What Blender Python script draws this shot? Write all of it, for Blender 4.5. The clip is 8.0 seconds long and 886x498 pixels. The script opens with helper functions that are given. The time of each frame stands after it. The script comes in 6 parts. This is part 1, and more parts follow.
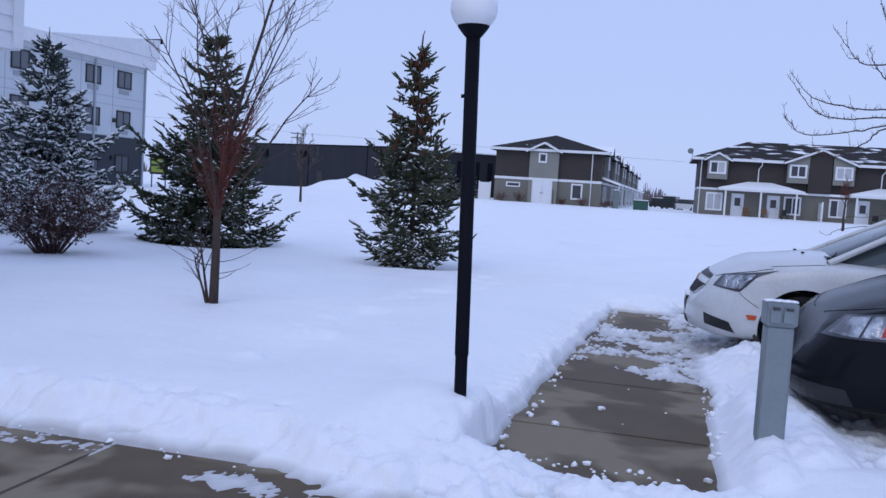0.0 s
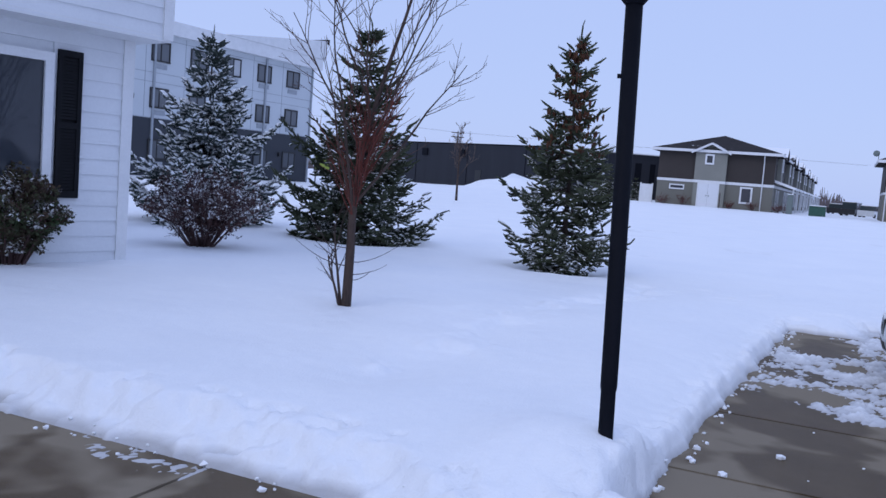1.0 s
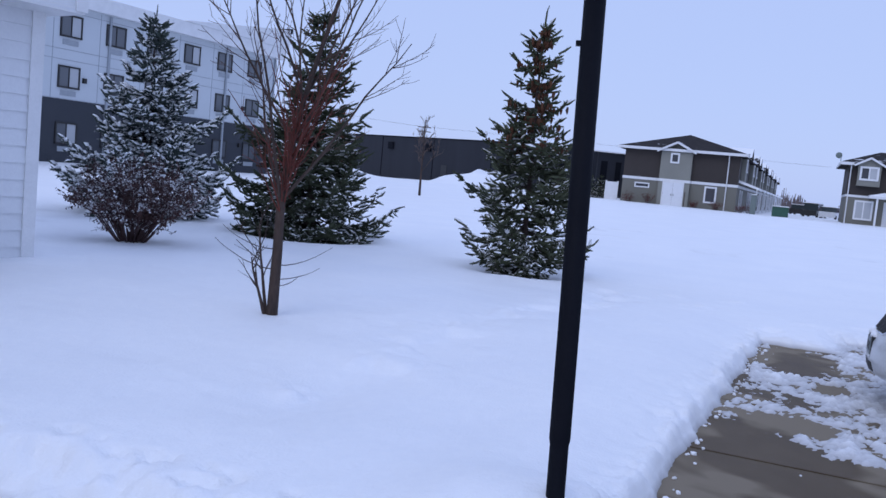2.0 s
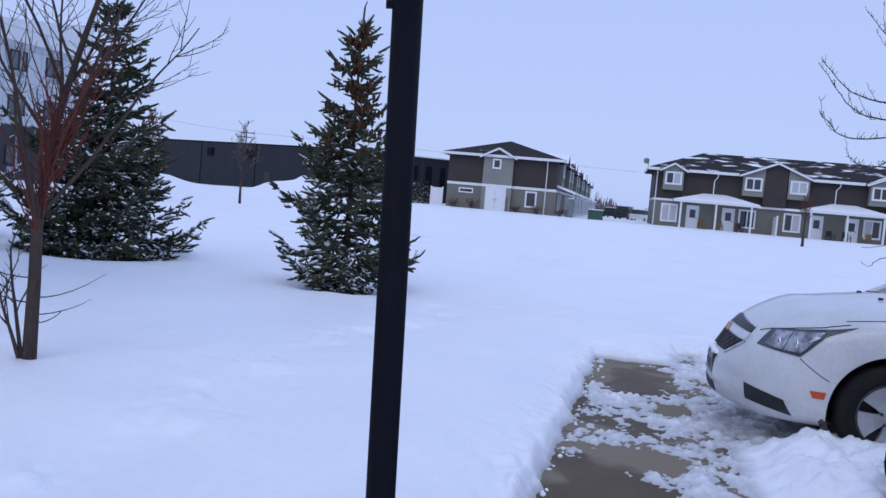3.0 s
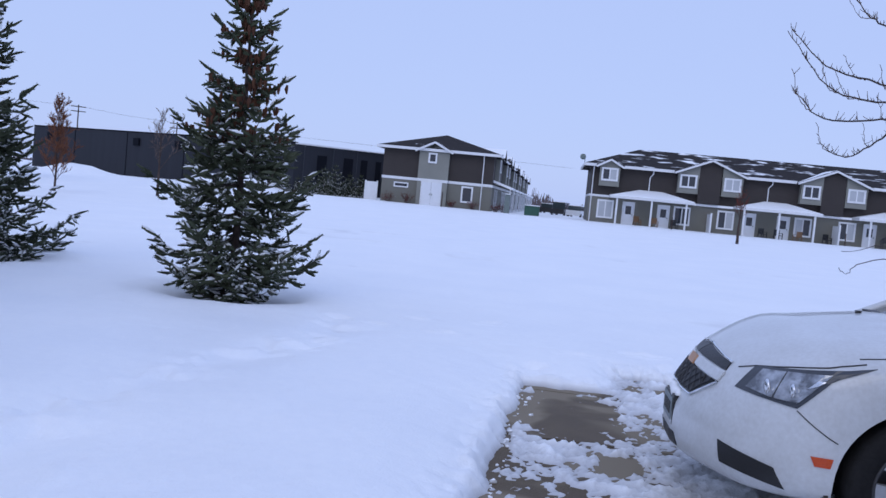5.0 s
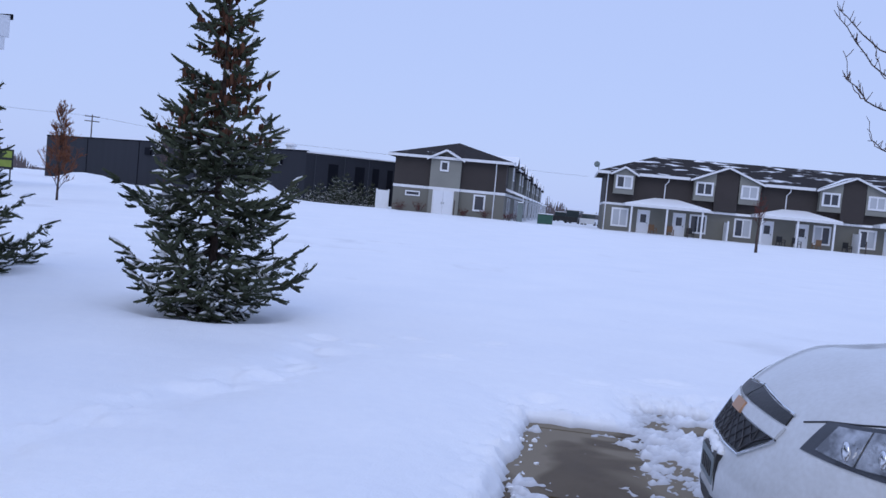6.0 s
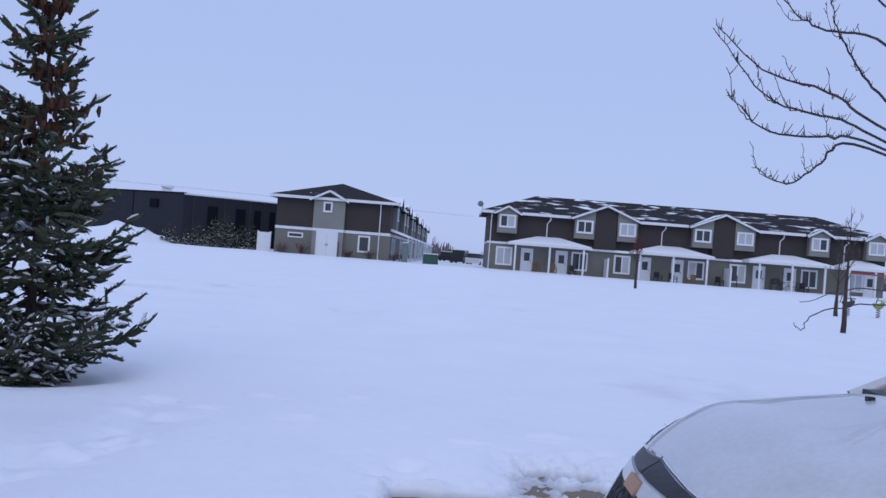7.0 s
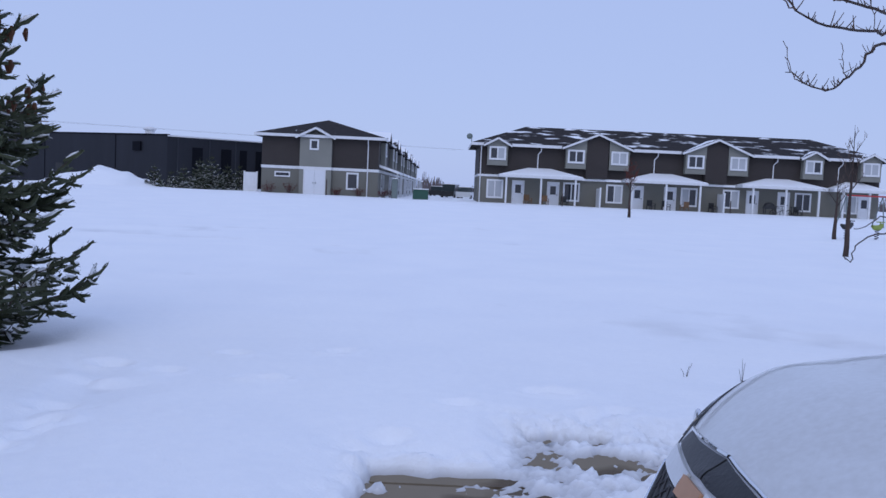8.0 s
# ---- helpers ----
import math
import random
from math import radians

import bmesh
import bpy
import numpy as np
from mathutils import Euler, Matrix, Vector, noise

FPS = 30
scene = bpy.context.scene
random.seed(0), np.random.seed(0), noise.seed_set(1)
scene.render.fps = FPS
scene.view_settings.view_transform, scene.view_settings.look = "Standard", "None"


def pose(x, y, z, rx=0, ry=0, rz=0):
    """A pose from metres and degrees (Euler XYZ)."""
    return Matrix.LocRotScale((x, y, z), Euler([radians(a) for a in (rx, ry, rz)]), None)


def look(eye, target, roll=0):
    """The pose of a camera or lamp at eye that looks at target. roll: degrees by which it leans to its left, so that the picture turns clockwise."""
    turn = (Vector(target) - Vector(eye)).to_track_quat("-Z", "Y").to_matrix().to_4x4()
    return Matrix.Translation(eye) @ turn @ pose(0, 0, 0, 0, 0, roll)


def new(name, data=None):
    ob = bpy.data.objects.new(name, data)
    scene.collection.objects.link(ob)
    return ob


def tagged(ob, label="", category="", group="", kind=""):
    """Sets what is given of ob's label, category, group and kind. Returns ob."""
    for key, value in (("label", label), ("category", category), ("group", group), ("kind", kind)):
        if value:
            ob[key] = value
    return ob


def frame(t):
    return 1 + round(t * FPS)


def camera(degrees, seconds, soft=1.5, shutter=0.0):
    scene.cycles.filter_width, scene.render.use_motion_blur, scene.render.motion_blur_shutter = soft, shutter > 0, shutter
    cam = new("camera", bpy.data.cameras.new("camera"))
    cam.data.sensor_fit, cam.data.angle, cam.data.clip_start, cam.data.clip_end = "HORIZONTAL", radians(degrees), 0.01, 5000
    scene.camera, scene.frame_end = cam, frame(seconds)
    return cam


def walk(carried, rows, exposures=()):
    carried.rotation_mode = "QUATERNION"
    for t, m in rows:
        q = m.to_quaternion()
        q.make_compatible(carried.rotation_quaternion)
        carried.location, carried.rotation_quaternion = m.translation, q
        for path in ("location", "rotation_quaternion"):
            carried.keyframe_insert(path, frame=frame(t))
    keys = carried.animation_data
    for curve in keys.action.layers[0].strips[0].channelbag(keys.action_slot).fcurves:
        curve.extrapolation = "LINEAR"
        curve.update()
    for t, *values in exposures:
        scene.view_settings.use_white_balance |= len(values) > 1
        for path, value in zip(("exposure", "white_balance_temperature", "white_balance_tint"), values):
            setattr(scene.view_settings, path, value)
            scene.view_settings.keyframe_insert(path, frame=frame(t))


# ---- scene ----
cam = camera(54.6, 8.0)
PATH = [
    (0, (-0.012, 0.195, 1.521), (-0.002, 2.189, 1.377), 3.6),
    (0.5, (0.002, 0.52, 1.518), (-0.203, 2.504, 1.363), 5.0),
    (1, (0.042, 0.981, 1.514), (-0.309, 2.942, 1.344), 4.5),
    (2.5, (0.097, 2.388, 1.54), (-0.041, 4.376, 1.369), 6.3),
    (3, (0.126, 2.871, 1.557), (0.249, 4.864, 1.432), 5.0),
    (3.5, (0.265, 3.336, 1.551), (0.522, 5.317, 1.452), 5.1),
    (4, (0.354, 3.69, 1.544), (0.633, 5.668, 1.444), 5.7),
    (5.5, (0.748, 5.068, 1.546), (0.999, 7.048, 1.416), 5.3),
    (6, (0.899, 5.564, 1.54), (1.132, 7.548, 1.434), 5.3),
    (6.5, (1.128, 5.999, 1.573), (1.454, 7.972, 1.567), 5.9),
    (7, (1.276, 6.409, 1.534), (1.757, 8.35, 1.545), 4.4),
    (7.5, (1.398, 6.875, 1.511), (1.942, 8.797, 1.421), 3.0),
    (8, (1.557, 7.311, 1.514), (2.065, 9.241, 1.375), 2.6),
]
from mathutils.bvhtree import BVHTree
# the exposure along the walk
EXPOSURES = [(0.0, 0.02), (4.0, 0.03), (6.0, 0.03), (6.5, -0.01), (7.0, -0.12), (8.0, -0.13)]
walk(cam, [(t, look(eye, target, roll)) for t, eye, target, roll in PATH], EXPOSURES)

# ---- sky and light: a closed winter overcast ----
world = bpy.data.worlds.new("overcast_sky")
scene.world = world
world.use_nodes = True
wn, wl = world.node_tree.nodes, world.node_tree.links
sky = wn.new("ShaderNodeTexSky")
sky.sky_type, sky.sun_disc = "NISHITA", False
sky.sun_elevation, sky.sun_rotation = radians(28), radians(200)
cloud = wn.new("ShaderNodeRGB")
cloud.outputs[0].default_value = (4.66, 5.85, 9.75, 1)
skymix = wn.new("ShaderNodeMixRGB")
skymix.inputs[0].default_value = 0.9
wl.new(sky.outputs[0], skymix.inputs[1])
wl.new(cloud.outputs[0], skymix.inputs[2])
# an overcast sky is brighter overhead than at the horizon
sky_co, sky_up, sky_grad, sky_mul = wn.new("ShaderNodeTexCoord"), wn.new("ShaderNodeSeparateXYZ"), wn.new("ShaderNodeMapRange"), wn.new("ShaderNodeMixRGB")
wl.new(sky_co.outputs["Generated"], sky_up.inputs[0])
wl.new(sky_up.outputs["Z"], sky_grad.inputs["Value"])
sky_grad.inputs["From Min"].default_value, sky_grad.inputs["From Max"].default_value = 0.25, 1.0
sky_grad.inputs["To Min"].default_value, sky_grad.inputs["To Max"].default_value = 1.0, 1.2
sky_mul.blend_type = "MULTIPLY"
sky_mul.inputs[0].default_value = 1.0
wl.new(skymix.outputs[0], sky_mul.inputs[1])
wl.new(sky_grad.outputs[0], sky_mul.inputs[2])
wl.new(sky_mul.outputs[0], wn["Background"].inputs[0])
wn["Background"].inputs[1].default_value = 0.1
sun = new("sun", bpy.data.lights.new("sun", "SUN"))
sun.data.energy, sun.data.angle, sun.data.color = 0.5, radians(40), (1.0, 0.96, 0.92)
sun.matrix_world = look((0, 0, 50), (0 + 12, 22, 28))


# ---- materials ----
def material(name, base, rough=0.7, dark=None, scale=4.0, fine=60.0, mixing=0.5, bump=0.2, bump_scale=80.0, metal=0.0, coat=0.0, random_tint=0.0, stretch=None):
    """Two scales of noise between base and dark, and a fine bump."""
    m = bpy.data.materials.new(name)
    m.use_nodes = True
    n, l = m.node_tree.nodes, m.node_tree.links
    b = n["Principled BSDF"]
    b.inputs["Roughness"].default_value, b.inputs["Metallic"].default_value = rough, metal
    b.inputs["Coat Weight"].default_value = coat
    b.inputs["Specular IOR Level"].default_value = 0.2 if rough > 0.55 else 0.5
    tc = n.new("ShaderNodeTexCoord")
    vec = tc.outputs["Object"]
    if stretch:
        mp = n.new("ShaderNodeMapping")
        mp.inputs["Scale"].default_value = stretch
        l.new(vec, mp.inputs["Vector"])
        vec = mp.outputs["Vector"]
    dark = dark or tuple(c * 0.75 for c in base)
    big, small = n.new("ShaderNodeTexNoise"), n.new("ShaderNodeTexNoise")
    big.inputs["Scale"].default_value, small.inputs["Scale"].default_value = scale, fine
    big.inputs["Detail"].default_value = 5
    l.new(vec, big.inputs["Vector"]), l.new(vec, small.inputs["Vector"])
    add = n.new("ShaderNodeMath")
    add.operation = "MULTIPLY_ADD"
    l.new(small.outputs["Fac"], add.inputs[0])
    add.inputs[1].default_value = 0.5
    l.new(big.outputs["Fac"], add.inputs[2])
    ramp = n.new("ShaderNodeMapRange")
    ramp.inputs["From Min"].default_value, ramp.inputs["From Max"].default_value = 0.5, 1.0
    ramp.inputs["To Max"].default_value = mixing * 2
    l.new(add.outputs[0], ramp.inputs["Value"])
    mix = n.new("ShaderNodeMixRGB")
    mix.inputs[1].default_value, mix.inputs[2].default_value = (*base, 1), (*dark, 1)
    l.new(ramp.outputs[0], mix.inputs[0])
    colour = mix.outputs[0]
    if random_tint:
        info = n.new("ShaderNodeObjectInfo")
        hsv = n.new("ShaderNodeHueSaturation")
        mr = n.new("ShaderNodeMapRange")
        mr.inputs["To Min"].default_value, mr.inputs["To Max"].default_value = 1 - random_tint, 1 + random_tint
        l.new(info.outputs["Random"], mr.inputs["Value"]), l.new(mr.outputs[0], hsv.inputs["Value"]), l.new(colour, hsv.inputs["Color"])
        colour = hsv.outputs[0]
    l.new(colour, b.inputs["Base Color"])
    if bump:
        bn = n.new("ShaderNodeTexNoise")
        bn.inputs["Scale"].default_value = bump_scale
        bn.inputs["Detail"].default_value = 4
        l.new(vec, bn.inputs["Vector"])
        bp = n.new("ShaderNodeBump")
        bp.inputs["Strength"].default_value, bp.inputs["Distance"].default_value = bump, 0.02
        l.new(bn.outputs["Fac"], bp.inputs["Height"]), l.new(bp.outputs[0], b.inputs["Normal"])
    return m


def siding(name, base, dark, pitch):
    """Painted lap siding: a soft horizontal step every `pitch` metres."""
    m = material(name, base, 0.6, dark, 0.7, 9.0, 0.4, 0.0)
    n, l = m.node_tree.nodes, m.node_tree.links
    tc, sp, mul, fr = n.new("ShaderNodeTexCoord"), n.new("ShaderNodeSeparateXYZ"), n.new("ShaderNodeMath"), n.new("ShaderNodeMath")
    mul.operation, fr.operation = "MULTIPLY", "FRACT"
    mul.inputs[1].default_value = 1 / pitch
    l.new(tc.outputs["Object"], sp.inputs[0]), l.new(sp.outputs["Z"], mul.inputs[0]), l.new(mul.outputs[0], fr.inputs[0])
    bp = n.new("ShaderNodeBump")
    bp.inputs["Strength"].default_value, bp.inputs["Distance"].default_value, bp.invert = 0.6, 0.02, True
    l.new(fr.outputs[0], bp.inputs["Height"]), l.new(bp.outputs[0], n["Principled BSDF"].inputs["Normal"])
    return m


def snowy(m, amount, low=0.15, high=0.75, scale=9.0, stretch=None):
    """Lays snow on the upward faces of material m, in patches."""
    n, l = m.node_tree.nodes, m.node_tree.links
    b = n["Principled BSDF"]
    src = b.inputs["Base Color"].links[0].from_socket
    g, sp, no, tc = n.new("ShaderNodeNewGeometry"), n.new("ShaderNodeSeparateXYZ"), n.new("ShaderNodeTexNoise"), n.new("ShaderNodeTexCoord")
    no.inputs["Scale"].default_value, no.inputs["Detail"].default_value = scale, 4
    if stretch:
        mp = n.new("ShaderNodeMapping")
        mp.inputs["Scale"].default_value = stretch
        l.new(tc.outputs["Object"], mp.inputs["Vector"]), l.new(mp.outputs["Vector"], no.inputs["Vector"])
    else:
        l.new(tc.outputs["Object"], no.inputs["Vector"])
    l.new(g.outputs["Normal"], sp.inputs[0])
    up, pat, mul = n.new("ShaderNodeMapRange"), n.new("ShaderNodeMapRange"), n.new("ShaderNodeMath")
    up.inputs["From Min"].default_value, up.inputs["From Max"].default_value = low, high
    pat.inputs["From Min"].default_value, pat.inputs["From Max"].default_value = 0.62 - amount * 0.35, 0.7 - amount * 0.35
    l.new(sp.outputs["Z"], up.inputs["Value"]), l.new(no.outputs["Fac"], pat.inputs["Value"])
    mul.operation = "MULTIPLY"
    l.new(up.outputs[0], mul.inputs[0]), l.new(pat.outputs[0], mul.inputs[1])
    mix = n.new("ShaderNodeMixRGB")
    mix.inputs[2].default_value = (0.86, 0.88, 0.9, 1)
    l.new(mul.outputs[0], mix.inputs[0]), l.new(src, mix.inputs[1]), l.new(mix.outputs[0], b.inputs["Base Color"])
    return m


def glass_material(name, tint, rough=0.04):
    m = bpy.data.materials.new(name)
    m.use_nodes = True
    b = m.node_tree.nodes["Principled BSDF"]
    b.inputs["Base Color"].default_value = (*tint, 1)
    b.inputs["Roughness"].default_value = rough
    b.inputs["IOR"].default_value = 1.5
    return m


def snow_material():
    m = material("snow", (0.9, 0.91, 0.92), 0.55, (0.84, 0.86, 0.89), 0.6, 14.0, 0.5, 0.0)
    n, l = m.node_tree.nodes, m.node_tree.links
    b = n["Principled BSDF"]
    b.inputs["Specular IOR Level"].default_value = 0.25
    tc, a, c, bp1, bp2 = n.new("ShaderNodeTexCoord"), n.new("ShaderNodeTexNoise"), n.new("ShaderNodeTexNoise"), n.new("ShaderNodeBump"), n.new("ShaderNodeBump")
    a.inputs["Scale"].default_value, a.inputs["Detail"].default_value = 2.2, 6
    c.inputs["Scale"].default_value, c.inputs["Detail"].default_value = 55, 3
    bp1.inputs["Strength"].default_value, bp1.inputs["Distance"].default_value = 0.35, 0.06
    bp2.inputs["Strength"].default_value, bp2.inputs["Distance"].default_value = 0.45, 0.012
    l.new(tc.outputs["Object"], a.inputs["Vector"]), l.new(tc.outputs["Object"], c.inputs["Vector"])
    l.new(a.outputs["Fac"], bp1.inputs["Height"]), l.new(c.outputs["Fac"], bp2.inputs["Height"])
    l.new(bp1.outputs[0], bp2.inputs["Normal"]), l.new(bp2.outputs[0], b.inputs["Normal"])
    # thin trodden slush is greyer and glossier than deep snow
    at = n.new("ShaderNodeAttribute")
    at.attribute_name = "depth"
    mr = n.new("ShaderNodeMapRange")
    mr.inputs["From Min"].default_value, mr.inputs["From Max"].default_value = 0.0, 0.05
    l.new(at.outputs["Fac"], mr.inputs["Value"])
    src = b.inputs["Base Color"].links[0].from_socket
    mix = n.new("ShaderNodeMixRGB")
    mix.inputs[1].default_value = (0.5, 0.5, 0.51, 1)
    l.new(mr.outputs[0], mix.inputs[0]), l.new(src, mix.inputs[2]), l.new(mix.outputs[0], b.inputs["Base Color"])
    return m


def concrete_material():
    """Wet concrete with lighter patches that have dried."""
    m = material("wet_concrete", (0.125, 0.094, 0.060), 0.5, (0.094, 0.070, 0.045), 3.0, 70.0, 0.5, 0.25, 140.0)
    n, l = m.node_tree.nodes, m.node_tree.links
    b = n["Principled BSDF"]
    src = b.inputs["Base Color"].links[0].from_socket
    g, no, mr, mix = n.new("ShaderNodeNewGeometry"), n.new("ShaderNodeTexNoise"), n.new("ShaderNodeMapRange"), n.new("ShaderNodeMixRGB")
    no.inputs["Scale"].default_value, no.inputs["Detail"].default_value, no.inputs["Distortion"].default_value = 1.05, 3.0, 0.35
    mr.inputs["From Min"].default_value, mr.inputs["From Max"].default_value = 0.455, 0.52
    l.new(g.outputs["Position"], no.inputs["Vector"]), l.new(no.outputs["Fac"], mr.inputs["Value"])
    mix.inputs[2].default_value = (0.235, 0.197, 0.145, 1)
    l.new(mr.outputs[0], mix.inputs[0]), l.new(src, mix.inputs[1]), l.new(mix.outputs[0], b.inputs["Base Color"])
    b.inputs["Specular IOR Level"].default_value = 0.1
    rr = n.new("ShaderNodeMapRange")
    rr.inputs["To Min"].default_value, rr.inputs["To Max"].default_value = 0.55, 0.85
    l.new(mr.outputs[0], rr.inputs["Value"]), l.new(rr.outputs[0], b.inputs["Roughness"])
    return m


SNOW = snow_material()
SNOW_PLAIN = material("packed_snow", (0.9, 0.91, 0.92), 0.6, (0.84, 0.86, 0.89), 3, 30, 0.4, 0.3, 30)
CONCRETE = concrete_material()
BLACK_PAINT = material("black_metal_paint", (0.006, 0.007, 0.011), 0.6, (0.009, 0.010, 0.014), 6, 80, 0.5, 0.05, 60)
BLACK_PAINT.node_tree.nodes["Principled BSDF"].inputs["Specular IOR Level"].default_value = 0.06
TRIM = material("white_trim", (0.74, 0.75, 0.76), 0.5, (0.62, 0.63, 0.64), 3, 40, 0.35, 0.05)
TAN = siding("grey_green_siding", (0.178, 0.174, 0.148), (0.15, 0.146, 0.125), 0.16)
BROWN = siding("dark_brown_siding", (0.052, 0.044, 0.041), (0.042, 0.036, 0.034), 0.16)
BUMP = siding("sage_grey_siding", (0.245, 0.245, 0.215), (0.21, 0.21, 0.185), 0.16)
SHINGLE = snowy(material("dark_shingles", (0.035, 0.03, 0.03), 0.9, (0.02, 0.018, 0.018), 2, 40, 0.5, 0.4, 25), 0.14, 0.3, 0.6, 1.1, (0.45, 1.0, 1.6))
SHINGLE_BARE = snowy(material("bare_dark_shingles", (0.035, 0.03, 0.03), 0.9, (0.02, 0.018, 0.018), 2, 40, 0.5, 0.4, 25), -0.12, 0.3, 0.6, 0.9)
SHINGLE_SNOW = snowy(material("snowy_shingles", (0.035, 0.03, 0.03), 0.9, (0.02, 0.018, 0.018), 2, 40, 0.5, 0.4, 25), 0.75, 0.3, 0.6, 0.8)
PANE = glass_material("window_glass", (0.035, 0.04, 0.05))
BLIND = glass_material("window_with_blind", (0.42, 0.44, 0.46), 0.15)
DOOR_WHITE = material("white_door_paint", (0.72, 0.74, 0.77), 0.45, (0.65, 0.67, 0.7), 3, 50, 0.3, 0.03)
SHOP = material("dark_ribbed_metal", (0.026, 0.028, 0.036), 0.6, (0.02, 0.022, 0.028), 0.3, 6, 0.5, 0.1, 12, stretch=(3, 3, 0.3))
GREY_LIGHT = material("pale_grey_panels", (0.55, 0.59, 0.62), 0.6, (0.50, 0.54, 0.57), 0.3, 12, 0.4, 0.05)
GREY_DARK = material("charcoal_panels", (0.05, 0.055, 0.065), 0.6, (0.04, 0.045, 0.055), 0.4, 12, 0.4, 0.05)
GREY_GRILLE = material("grey_grille_paint", (0.34, 0.37, 0.40), 0.6, (0.28, 0.31, 0.34), 3, 30, 0.4, 0.05)
GREY_PANE = glass_material("pale_window_glass", (0.11, 0.12, 0.135), 0.08)
WHITE_SIDING = material("white_vinyl_siding", (0.72, 0.74, 0.76), 0.5, (0.64, 0.66, 0.69), 1.2, 30, 0.4, 0.08, 50)
SHUTTER = material("black_shutter", (0.006, 0.0065, 0.009), 0.7, None, 5, 60)
NEEDLE = snowy(material("spruce_needles", (0.078, 0.088, 0.050), 0.75, (0.030, 0.038, 0.022), 2.0, 25, 0.5, 0.0), 0.2, 0.1, 0.7, 3.0)
NEEDLE_SNOW = snowy(material("snowy_spruce_needles", (0.06, 0.078, 0.066), 0.75, (0.03, 0.042, 0.038), 2.0, 25, 0.5, 0.0), 0.55, 0.1, 0.7, 3.0)
CONE = material("cone_clusters", (0.12, 0.055, 0.03), 0.8, (0.07, 0.03, 0.018), 6, 40)
BARK = material("grey_brown_bark", (0.085, 0.06, 0.05), 0.85, (0.04, 0.03, 0.027), 5, 40, 0.5, 0.6, 50, stretch=(1, 1, 0.3))
RED_TWIG = material("red_brown_twigs", (0.17, 0.042, 0.03), 0.7, (0.075, 0.027, 0.022), 2, 30)
DARK_TWIG = material("dark_brown_twigs", (0.10, 0.058, 0.046), 0.8, (0.06, 0.036, 0.03), 3, 30)
PALE_TWIG = material("pale_brown_twigs", (0.16, 0.115, 0.095), 0.8, (0.09, 0.065, 0.055), 3, 30)
BUSH_TWIG = snowy(material("bush_twigs", (0.10, 0.055, 0.05), 0.8, (0.05, 0.03, 0.03), 3, 30), 0.3, 0.3, 0.8, 6)
ORANGE_TWIG = material("orange_brown_leaves", (0.22, 0.085, 0.04), 0.8, (0.12, 0.05, 0.03), 3, 30)
FAR_WOOD = material("far_bare_wood", (0.16, 0.13, 0.13), 0.9, (0.10, 0.085, 0.09), 0.05, 0.5)
TYRE_FAR = material("bicycle_rubber", (0.02, 0.02, 0.02), 0.8, None, 5, 40)
GREEN_BOX = material("green_utility_paint", (0.02, 0.09, 0.06), 0.5)
RIDER_GREEN = material("yellow_green_plastic", (0.28, 0.36, 0.05), 0.5)
GREY_BOX = material("grey_green_utility_paint", (0.16, 0.20, 0.19), 0.5)
POST_PAINT = material("grey_blue_post_paint", (0.21, 0.245, 0.26), 0.5, (0.17, 0.2, 0.215), 5, 60, 0.4, 0.1)
WOOD = material("stained_wood", (0.2, 0.12, 0.07), 0.7)
BLACK_PLASTIC = material("black_plastic", (0.015, 0.015, 0.016), 0.45, None, 5, 90, 0.4, 0.1)


# ---- mesh helpers ----
def mesh_object(name, bm, mat, parent=None, label="", smooth=False):
    me = bpy.data.meshes.new(name)
    bm.normal_update()
    bm.to_mesh(me)
    bm.free()
    if smooth:
        me.polygons.foreach_set("use_smooth", [True] * len(me.polygons))
    me.materials.append(mat)
    ob = new(name, me)
    if parent:
        ob.parent = parent
    if label:
        tagged(ob, label)
    return ob


def part(name, bm, mat, parent, label="", smooth=False):
    return mesh_object(name, bm, mat, parent, label, smooth)


def empty(name, m, label, category, group="", kind=""):
    ob = new(name)
    ob.empty_display_size = 0.2
    ob.matrix_world = m
    return tagged(ob, label, category, group, kind)


def box(bm, x0, x1, y0, y1, z0, z1, bevel=0.0):
    r = bmesh.ops.create_cube(bm, size=1, matrix=Matrix.LocRotScale(((x0 + x1) / 2, (y0 + y1) / 2, (z0 + z1) / 2), None, (abs(x1 - x0), abs(y1 - y0), abs(z1 - z0))))
    if bevel:
        es = {e for v in r["verts"] for e in v.link_edges}
        bmesh.ops.bevel(bm, geom=list(es), offset=bevel, segments=2, affect="EDGES", profile=0.5)
    return bm


def boxes(*specs):
    bm = bmesh.new()
    for s in specs:
        box(bm, *s)
    return bm


def poly(bm, pts):
    return bm.faces.new([bm.verts.new(p) for p in pts])


